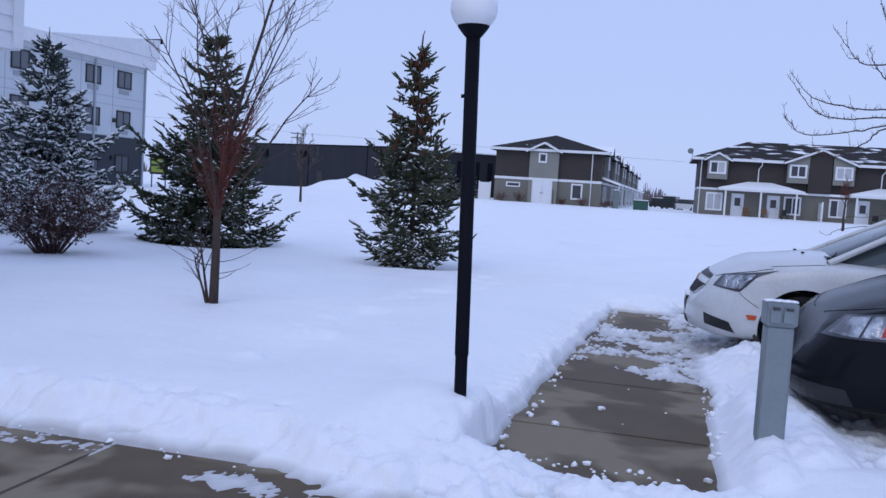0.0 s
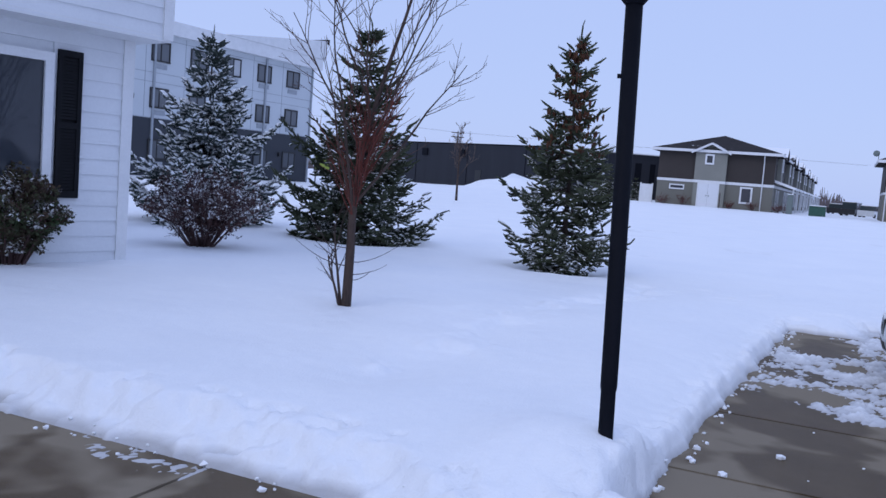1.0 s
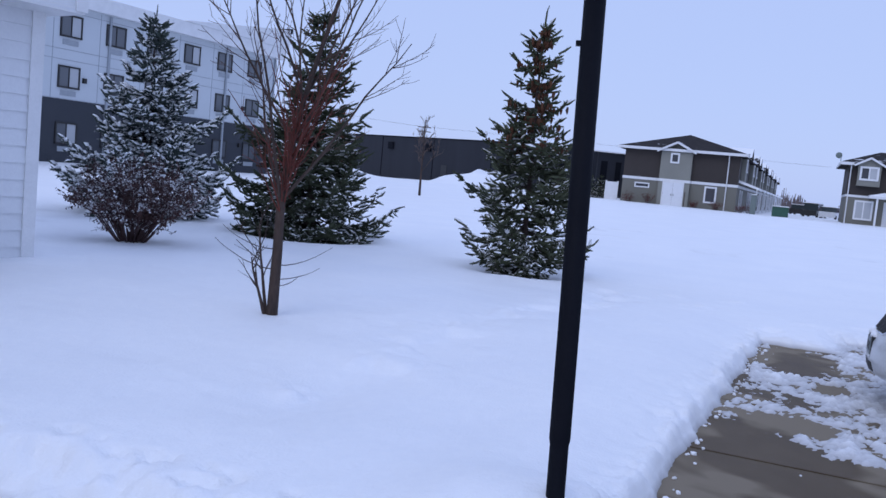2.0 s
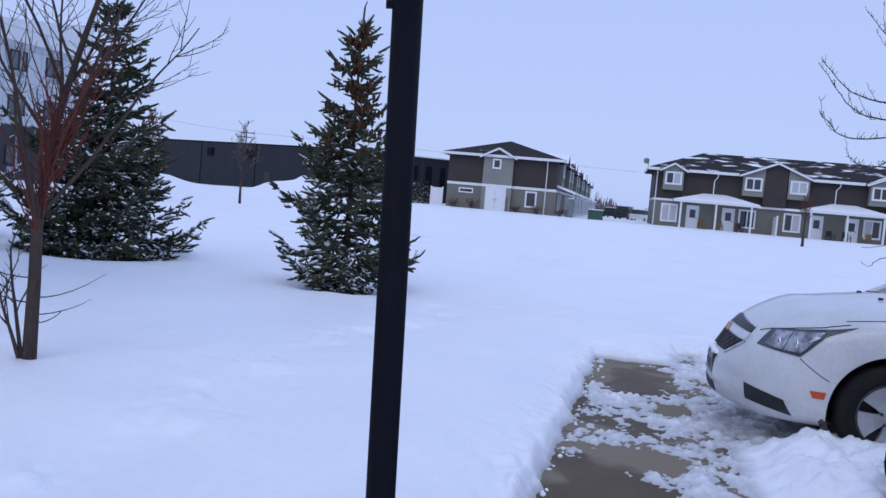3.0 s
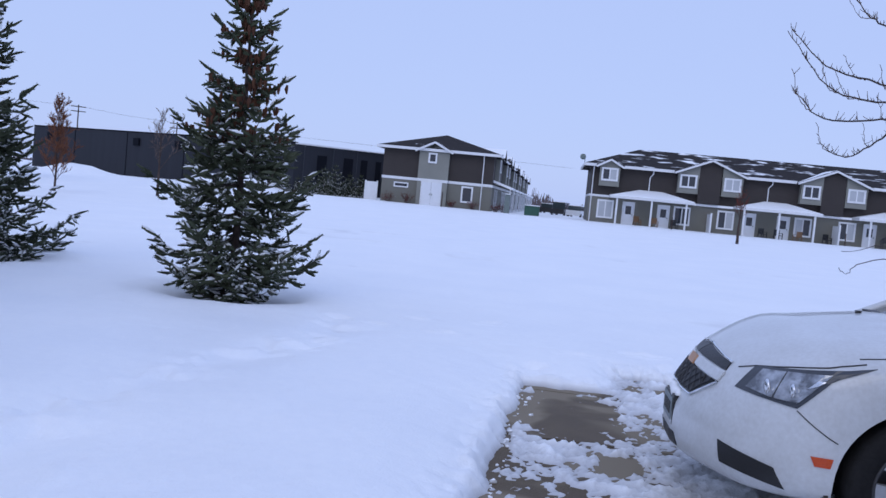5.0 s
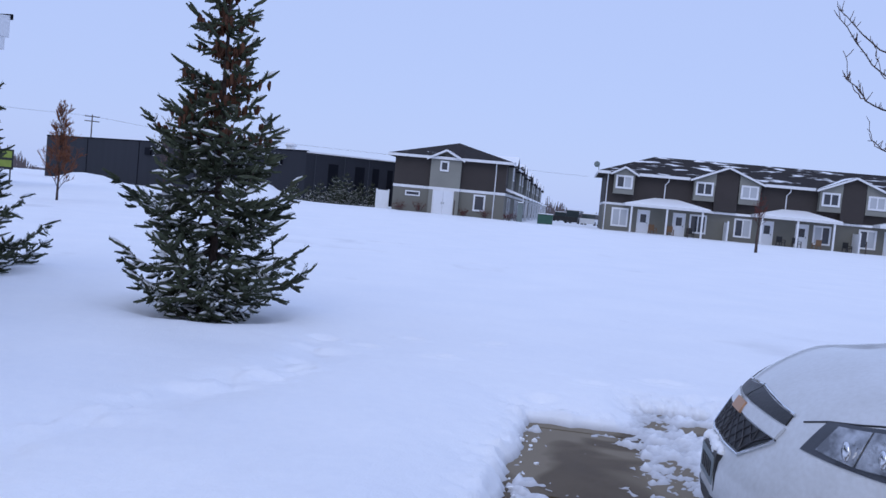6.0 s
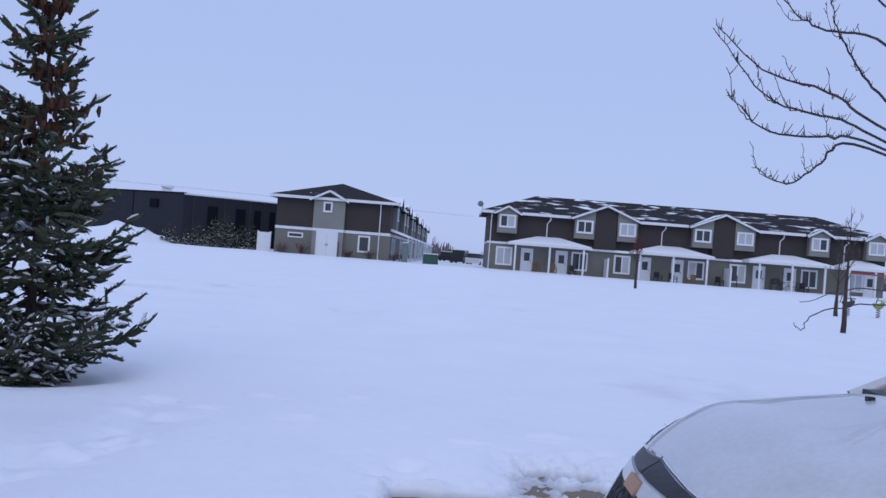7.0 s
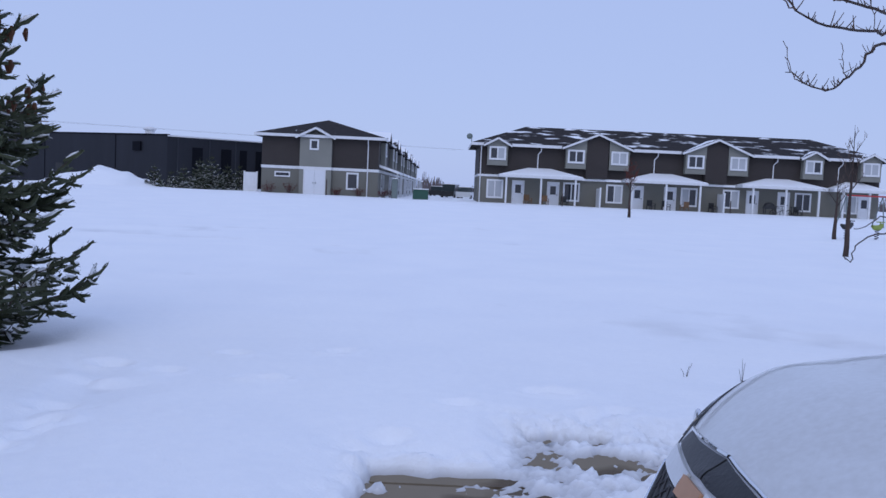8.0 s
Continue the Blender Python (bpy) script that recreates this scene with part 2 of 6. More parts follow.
def tube(verts, faces, path, radii, sides=5):
    """Adds a tapered tube along path to the lists verts and faces."""
    path = [Vector(p) for p in path]
    base = len(verts)
    ref = None
    for i, p in enumerate(path):
        t = (path[min(i + 1, len(path) - 1)] - path[max(i - 1, 0)])
        t = t.normalized() if t.length > 1e-9 else Vector((0, 0, 1))
        if ref is None:
            ref = t.orthogonal().normalized()
        ref = (ref - t * ref.dot(t))
        ref = ref.normalized() if ref.length > 1e-6 else t.orthogonal().normalized()
        side = t.cross(ref)
        for k in range(sides):
            a = 2 * math.pi * k / sides
            verts.append(p + (ref * math.cos(a) + side * math.sin(a)) * radii[i])
    for i in range(len(path) - 1):
        for k in range(sides):
            a, b = base + i * sides + k, base + i * sides + (k + 1) % sides
            faces.append((a, b, b + sides, a + sides))
    faces.append(tuple(base + (len(path) - 1) * sides + k for k in range(sides)))


def from_lists(name, verts, faces, mat, parent=None, label="", smooth=False):
    me = bpy.data.meshes.new(name)
    me.from_pydata([tuple(v) for v in verts], [], faces)
    me.update()
    if smooth:
        me.polygons.foreach_set("use_smooth", [True] * len(me.polygons))
    me.materials.append(mat)
    ob = new(name, me)
    if parent:
        ob.parent = parent
    if label:
        tagged(ob, label)
    return ob


# ---- plan: the lot grid is turned by GRID degrees ----
GRID = -14.7
GC, GS = math.cos(radians(GRID)), -math.sin(radians(GRID))


def grid_pose(r, d, z=0.0, turn=0.0):
    """A pose on the lot grid: r to the right along the parked noses, d away along the path."""
    return pose(r * GC + d * GS, -r * GS + d * GC, z, 0, 0, GRID + turn)


HX, HY = 1.548, 7.35   # the housing block's measuring point


def block_pose(r, d, z=0.0, turn=0.0):
    return pose(HX + r * GC + d * GS, HY - r * GS + d * GC, z, 0, 0, GRID + turn)


def smooth(a, b, v):
    t = np.clip((v - a) / (b - a), 0, 1)
    return t * t * (3 - 2 * t)


def wave_noise(x, y, seed, octaves):
    """Smooth value noise on arrays: a sum of lattices of random values, as (cell size, height)."""
    out = np.zeros_like(x)
    for i, (cell, amp) in enumerate(octaves):
        rs = np.random.RandomState(seed * 17 + i)
        table = rs.rand(256, 256)
        u, v = x / cell + 57.3 * i, y / cell + 31.7 * i
        iu, iv = np.floor(u).astype(int), np.floor(v).astype(int)
        fu, fv = u - iu, v - iv
        fu, fv = fu * fu * (3 - 2 * fu), fv * fv * (3 - 2 * fv)
        a, b = table[iu % 256, iv % 256], table[(iu + 1) % 256, iv % 256]
        c, d = table[iu % 256, (iv + 1) % 256], table[(iu + 1) % 256, (iv + 1) % 256]
        out += amp * ((a * (1 - fu) + b * fu) * (1 - fv) + (c * (1 - fu) + d * fu) * fv - 0.5)
    return out


FOOTPRINTS = [(1.84, 13.56), (1.73, 14.58), (1.95, 13.5), (0.8, 14.15), (0.63, 12.4), (0.6, 12.9), (3.97, 12.9), (3.8, 12.95), (3.9, 12.29),
              (4.1, 12.35), (2.51, 11.95), (3.1, 12.6), (0.45, 11.9), (1.2, 13.9), (2.6, 14.6)]
MOUNDS = [(-34.2, 86.0, 3.1, 6.5, 4.0), (-52.9, 87.1, 2.0, 5.5, 3.0)]   # ploughed heaps: r, d, height, reach along r and along d (block grid)


def snow_height(x, y):
    """The snow's surface over the paving, which lies at z = 0."""
    r, d = x * GC - y * GS, x * GS + y * GC
    dist = np.hypot(x, y)
    full = 0.225 - 0.15 * smooth(9.5, 15, dist) + 0.42 * smooth(38, 78, dist) * (0.2 + 0.8 * smooth(-30, -8, x)) + wave_noise(x, y, 3, [(5.0, 0.07), (1.7, 0.045), (0.45, 0.022), (0.16, 0.009)])
    near = 1 - smooth(14, 22, dist)
    edge = wave_noise(x, y, 5, [(0.5, 0.14), (0.17, 0.15), (0.08, 0.11)])
    crumb = wave_noise(x, y, 9, [(0.2, 0.08), (0.1, 0.07), (0.055, 0.05)])
    grain = np.sin(x * 129.898 + y * 782.33) * 4375.85
    grain = (grain - np.floor(grain) - 0.5) * near
    crumb = crumb + 0.03 * grain
    edge = edge + 0.08 * grain
    # the shovelled path
    left = -0.94 + (d - 5.0) * 0.045
    right = 0.36 + 0 * d
    inside = np.minimum(np.minimum(r - left, right - r), np.minimum(d - 4.78, 11.84 - d)) + edge * 0.26
    depth_path = smooth(0.02, -0.13, inside + 0.3 * crumb)
    low_edge = 0.52 + 0.48 * smooth(0.0, -0.75, inside)
    h = full * low_edge * depth_path - 0.06 * (1 - depth_path) + crumb * 1.1 * smooth(-0.4, 0.0, inside) * smooth(0.06, -0.04, inside)
    # the pavement along the building
    far_edge = 4.2 - 0.35 * smooth(-2.4, -1.2, r)
    inside2 = np.minimum(np.minimum(far_edge - d, d - 1.5), -1.25 - r) + edge * 0.6
    depth2 = smooth(0.06, -0.5, inside2 + 0.5 * crumb)
    h = np.where(inside2 > -0.6, np.minimum(h, full * depth2 - 0.06 * (1 - depth2) + crumb * 1.15 * smooth(0.06, -0.1, inside2) * smooth(-0.9, -0.4, inside2)), h)
    # thin ice and trodden snow left on the pavement beside the bank
    ice = -0.012 + wave_noise(x, y, 53, [(0.6, 0.055), (0.22, 0.03), (0.07, 0.02)]) + 0.02 * grain
    h = np.where(inside2 > 0, np.maximum(h, np.minimum(ice, 0.014) - 0.16 * smooth(0.15, 0.75, inside2)), h)
    # trodden corner between the two
    patch = smooth(1.0, 0.2, np.hypot((r + 0.5) / 1.4, (d - 4.15) / 0.9))
    h = np.where(inside2 < 0, h * (1 - 0.75 * patch) + patch * (0.02 + crumb), h)
    # slush on the path beside the parked cars and in front of them
    onset = 7.5 - 0.9 * np.minimum(r, 0)
    slush = smooth(-0.2, 0.2, d - onset + 0.8 * edge) * smooth(12.95, 12.4, d + edge) * smooth(-0.06, 0.06, r - left + 0.4 * edge) * smooth(1.9, 1.2, r)
    slush = slush * (1 - smooth(11.72, 11.92, d + 0.4 * edge) * smooth(0.2, -0.15, r))
    lot = smooth(0.3, 0.7, r) * smooth(4.9, 5.6, d) * smooth(13.0, 12.0, d)
    # bare spots in the slush
    clear = np.zeros_like(r)
    for cr, cd, lr, ld in ((-0.34, 11.1, 0.4, 0.85), (0.68, 12.15, 0.26, 0.22), (0.5, 12.6, 0.22, 0.07), (0.0, 9.85, 0.14, 0.2), (-0.3, 8.3, 0.4, 0.3)):
        clear = np.maximum(clear, smooth(1.2, 0.7, np.hypot((r - cr) / lr, (d - cd) / ld) + 2.6 * edge))
    thin = 0.011 + wave_noise(r * 0.6, d * 1.25, 21, [(0.7, 0.022), (0.25, 0.018)]) + wave_noise(x, y, 22, [(0.13, 0.03), (0.07, 0.04)])
    thin = thin + 0.03 * grain - 0.05 * clear
    h = h * (1 - slush) + np.maximum(thin, -0.05) * slush
    h = np.where(lot > 0, h * (1 - lot) + lot * (0.05 + 0.8 * crumb - 0.075 * clear), h)
    # bank shoved up between the path and the cars
    bank = np.exp(-((r - 0.85) / 0.34) ** 2) * smooth(4.4, 5.2, d) * smooth(8.75, 7.8, d)
    h = np.maximum(h, (0.27 + crumb * 0.5) * bank - 0.06)
    bank2 = np.exp(-((r - 0.6) / 0.22) ** 2) * smooth(4.3, 4.9, d) * smooth(7.1, 6.4, d)
    h = np.maximum(h, (0.3 + crumb * 0.5) * bank2 - 0.06)
    bank3 = np.exp(-(np.maximum(np.abs(r - 1.15) - 0.35, 0) / 0.4) ** 2) * smooth(6.9, 7.9, d) * smooth(9.3, 8.7, d)
    h = np.maximum(h, (0.29 + crumb * 0.9) * bank3 - 0.06)
    # trail over the lawn
    tx = -1.35 + 0.55 * smooth(5.5, 9.0, y) + 1.55 * smooth(9.0, 13.5, y)
    trail = np.exp(-((x - tx) / 0.3) ** 2) * smooth(5.6, 6.8, y) * smooth(14.6, 13.4, y)
    h = h - trail * np.clip(0.06 + wave_noise(x, y, 31, [(0.35, 0.16), (0.12, 0.06)]), -0.01, 0.06) * depth_path
    for fx, fy in FOOTPRINTS:
        e = np.hypot((x - fx) / 0.15, (y - fy) / 0.11)
        h = h - 0.045 * smooth(1.0, 0.2, e) + 0.015 * np.exp(-((e - 1.3) / 0.3) ** 2)
    # drift round the lamp post, and a tongue of snow between path and lawn
    h = h + 0.215 * np.exp(-(np.hypot(x - 0.16, y - 5.2) / 0.5) ** 2) * depth_path
    # hollow under the trees
    for tx, ty, rad in ((-0.52, 15.25, 1.0), (-4.6, 17.3, 1.3)):
        e = np.hypot(x - tx, y - ty)
        h = h - 0.07 * smooth(rad, rad * 0.5, e) + 0.05 * np.exp(-((e - rad * 1.25) / 0.4) ** 2)
    # ploughed heaps by the workshop
    br, bd = (x - HX) * GC - (y - HY) * GS, (x - HX) * GS + (y - HY) * GC
    for mr, md, mh, lr, ld in MOUNDS:
        e = np.hypot((br - mr) / lr, (bd - md) / ld)
        h = h + mh * np.clip(1 - e, 0, 1) ** 0.9 * (0.8 + wave_noise(x, y, 41, [(3.0, 0.5), (1.0, 0.3)]))
    return h


def spaced(lo, a, b, hi, fine, grow):
    inner = list(np.arange(a, b, fine))
    up, step, v = [], fine, b
    while v < hi:
        up.append(v)
        step *= grow
        v += step
    down, step, v = [], fine * grow, a - fine * grow
    while v > lo:
        down.append(v)
        step *= grow
        v -= step
    return np.array([lo] + down[::-1] + inner + up + [hi])


def ground_sheet():
    xs = spaced(-2600, -4.2, 4.6, 2600, 0.026, 1.045)
    ys = spaced(-400, 3.6, 14.2, 4500, 0.028, 1.04)
    X, Y = np.meshgrid(xs, ys)
    Z = snow_height(X, Y)
    nx, ny = len(xs), len(ys)
    me = bpy.data.meshes.new("ground")
    me.vertices.add(nx * ny)
    me.vertices.foreach_set("co", np.stack([X, Y, Z], -1).reshape(-1).astype(np.float32))
    idx = np.arange(nx * ny).reshape(ny, nx)
    q = np.stack([idx[:-1, :-1], idx[:-1, 1:], idx[1:, 1:], idx[1:, :-1]], -1).reshape(-1, 4)
    me.loops.add(q.size)
    me.loops.foreach_set("vertex_index", q.reshape(-1).astype(np.int32))
    me.polygons.add(len(q))
    me.polygons.foreach_set("loop_start", (np.arange(len(q)) * 4).astype(np.int32))
    me.update(calc_edges=True)
    me.polygons.foreach_set("use_smooth", np.ones(len(q), dtype=bool))
    at = me.attributes.new("depth", "FLOAT", "POINT")
    at.data.foreach_set("value", Z.reshape(-1).astype(np.float32))
    me.materials.append(SNOW)
    return tagged(new("ground", me), "deep white snow with crumbled shovelled edges and footprints", "snow", kind="structure")


ground = ground_sheet()


def ground_z(x, y):
    return float(snow_height(np.array([float(x)]), np.array([float(y)]))[0])


# ---- houses ----
def window(parent, x, y, z, w, h, name="window", mullions=1, turn=None, pane_mat=None, frame_mat=None, f=0.12):
    """A window whose middle lies at (x, y, z) on a wall that faces -y (turn 'x': faces +x)."""
    ob = new(name)
    ob.parent = parent
    ob.matrix_local = pose(x, y, z, 0, 0, 90 if turn == "x" else (-90 if turn == "-x" else 0))
    a, b = w / 2, h / 2
    part("window_frame", boxes((-a, a, -0.07, 0.0, b - f, b), (-a, a, -0.09, 0.0, -b, -b + f), (-a, -a + f, -0.065, 0.0, -b + f, b - f), (a - f, a, -0.065, 0.0, -b + f, b - f),
                               *[(-a + w * (i + 1) / (mullions + 1) - f / 3, -a + w * (i + 1) / (mullions + 1) + f / 3, -0.06, 0, -b + f, b - f) for i in range(mullions)]), frame_mat or TRIM, ob)
    n = mullions + 1
    for i in range(n):
        x0, x1 = -a + w * i / n + (f if i == 0 else f / 3), -a + w * (i + 1) / n - (f if i == n - 1 else f / 3)
        part("pane", boxes((x0, x1, -0.03, -0.01, -b + f, b - f)), (pane_mat[i % len(pane_mat)] if pane_mat else PANE), ob)
    return ob


def gable_roof(bm, x0, x1, y0, y1, z, rise, over=0.25, thick=0.16):
    """A small gable facing -y, ridge along y."""
    xm = (x0 + x1) / 2
    a, b, s = x0 - over, x1 + over, rise * (1 + over / ((x1 - x0) / 2))
    zl = z - rise * over / ((x1 - x0) / 2)
    for (xa, za), (xb, zb) in (((a, zl), (xm, zl + s)), ((xm, zl + s), (b, zl))):
        vs = [bm.verts.new(p) for p in ((xa, y0 - over, za), (xb, y0 - over, zb), (xb, y1, zb), (xa, y1, za), (xa, y0 - over, za + thick), (xb, y0 - over, zb + thick), (xb, y1, zb + thick), (xa, y1, za + thick))]
        for fc in ((0, 3, 2, 1), (4, 5, 6, 7), (0, 1, 5, 4), (1, 2, 6, 5), (2, 3, 7, 6), (3, 0, 4, 7)):
            bm.faces.new([vs[i] for i in fc])


def hip_roof(bm, x0, x1, y0, y1, z, rise, run, thick=0.22):
    """A hipped roof over a rectangle, with a fascia of that thickness; run: how far the ends slope in."""
    along_x = (x1 - x0) >= (y1 - y0)
    xm, ym = (x0 + x1) / 2, (y0 + y1) / 2
    low = [bm.verts.new(p) for p in ((x0, y0, z), (x1, y0, z), (x1, y1, z), (x0, y1, z))]
    up = [bm.verts.new((v.co.x, v.co.y, z + thick)) for v in low]
    if along_x:
        r0, r1 = bm.verts.new((x0 + run, ym, z + rise)), bm.verts.new((x1 - run, ym, z + rise))
        tops = ((up[0], up[1], r1, r0), (up[1], up[2], r1), (up[2], up[3], r0, r1), (up[3], up[0], r0))
    else:
        r0, r1 = bm.verts.new((xm, y0 + run, z + rise)), bm.verts.new((xm, y1 - run, z + rise))
        tops = ((up[0], up[1], r0), (up[1], up[2], r1, r0), (up[2], up[3], r1), (up[3], up[0], r0, r1))
    for t in tops:
        bm.faces.new(t)
    bm.faces.new(low[::-1])
    for i in range(4):
        bm.faces.new((low[i], low[(i + 1) % 4], up[(i + 1) % 4], up[i]))


def fascia(x0, x1, y0, y1, z, h=0.24, t=0.05):
    return boxes((x0 - t, x1 + t, y0 - t, y0 - 0.003, z - 0.02, z + h), (x0 - t, x1 + t, y1 + 0.003, y1 + t, z - 0.02, z + h), (x0 - t, x0 - 0.003, y0, y1, z - 0.02, z + h), (x1 + 0.003, x1 + t, y0, y1, z - 0.02, z + h))


def bay(parent, x, z, y=-0.35, w=1.85, z0=4.02, z1=6.0, blind=(0,)):
    """A sage bay with an upstairs window, which stands out of the wall."""
    part("bay", boxes((x - w / 2, x + w / 2, y, 0.02, z0, z1)), BUMP, parent)
    part("bay_trim", boxes((x - w / 2 - 0.02, x + w / 2 + 0.02, y - 0.02, 0.0, z0 - 0.08, z0)), BUMP, parent)
    window(parent, x, y, z, 1.55, 1.25, pane_mat=[BLIND if i in blind else PANE for i in range(2)], f=0.17)


def porch(parent, x0, x1, posts, z_eave=2.95, top=3.85, depth=2.0):
    bm = bmesh.new()
    low = [bm.verts.new(p) for p in ((x0, -depth, z_eave), (x1, -depth, z_eave), (x1, -0.004, z_eave), (x0, -0.004, z_eave))]
    up = [bm.verts.new(v.co + Vector((0, 0, 0.2))) for v in low]
    tl, tr = bm.verts.new((x0 + (x1 - x0) * 0.36, -0.004, top)), bm.verts.new((x1 - (x1 - x0) * 0.36, -0.004, top))
    for fc in ((up[0], up[1], tr, tl), (up[1], up[2], tr), (up[3], up[0], tl), (up[2], up[3], tl, tr)):
        bm.faces.new(fc)
    for i in range(4):
        bm.faces.new((low[i], low[(i + 1) % 4], up[(i + 1) % 4], up[i]))
    bm.faces.new(low[::-1])
    roof = part("porch_roof", bm, SNOW_PLAIN, parent, "snow-covered hipped porch roof")
    part("porch_fascia", boxes((x0 - 0.03, x1 + 0.03, -depth - 0.04, -depth - 0.004, z_eave - 0.06, z_eave + 0.17), (x0 - 0.04, x0 - 0.004, -depth, -0.01, z_eave - 0.06, z_eave + 0.17), (x1 + 0.004, x1 + 0.04, -depth, -0.01, z_eave - 0.06, z_eave + 0.17)), TRIM, roof)
    for p in posts:
        part("porch_post", boxes((p - 0.08, p + 0.08, -depth + 0.06, -depth + 0.22, 0.1, z_eave)), TRIM, parent)


def door(parent, x, y, z0, w, h, turn=None, glazed=True, leaves=1):
    ob = new("door")
    ob.parent = parent
    ob.matrix_local = pose(x, y, z0, 0, 0, 90 if turn == "x" else 0)
    part("door_frame", boxes((-w / 2 - 0.1, -w / 2, -0.06, 0, 0, h + 0.1), (w / 2, w / 2 + 0.1, -0.06, 0, 0, h + 0.1), (-w / 2, w / 2, -0.06, 0, h, h + 0.1)), TRIM, ob)
    for i in range(leaves):
        x0, x1 = -w / 2 + w * i / leaves + 0.008, -w / 2 + w * (i + 1) / leaves - 0.008
        leaf = part("door_leaf", boxes((x0, x1, -0.035, -0.004, 0.01, h)), DOOR_WHITE, ob)
        kx = x1 - 0.1 if i == 0 else x0 + 0.1
        part("handle", boxes((kx - 0.03, kx + 0.03, -0.11, -0.036, h * 0.46, h * 0.52)), GREY_BOX, leaf)
        if glazed:
            part("pane", boxes((x0 + 0.2, x1 - 0.2, -0.045, -0.037, h * 0.5, h * 0.86)), PANE, leaf)
    return ob


def downpipe(parent, x, y, z0, z1, jog=0.0):
    vs, fs = [], []
    tube(vs, fs, [(x + jog, y - 0.35, z1), (x + jog, y - 0.3, z1 - 0.25), (x, y - 0.06, z1 - 0.6), (x, y - 0.06, z0)], [0.055] * 4, 6)
    from_lists("downpipe", vs, fs, TRIM, parent)


def chair_of(x, y, turn, mat, label):
    e = empty("patio_chair", block_pose(x, y, 0.42, turn), label, "chair", "patio chairs on the porches")
    part("seat", boxes((-0.28, 0.28, -0.28, 0.28, 0.4, 0.46)), mat, e)
    part("backrest", boxes((-0.28, 0.28, 0.24, 0.29, 0.46, 0.95)), mat, e)
    for sx in (-1, 1):
        part("armrest", boxes((sx * 0.28 - 0.03, sx * 0.28 + 0.03, -0.26, 0.24, 0.62, 0.66)), mat, e)
        for sy in (-1, 1):
            part("leg", boxes((sx * 0.27 - 0.03, sx * 0.27 + 0.03, sy * 0.26 - 0.03, sy * 0.26 + 0.03, -0.1, 0.4 if sy > 0 else 0.62)), mat, e)


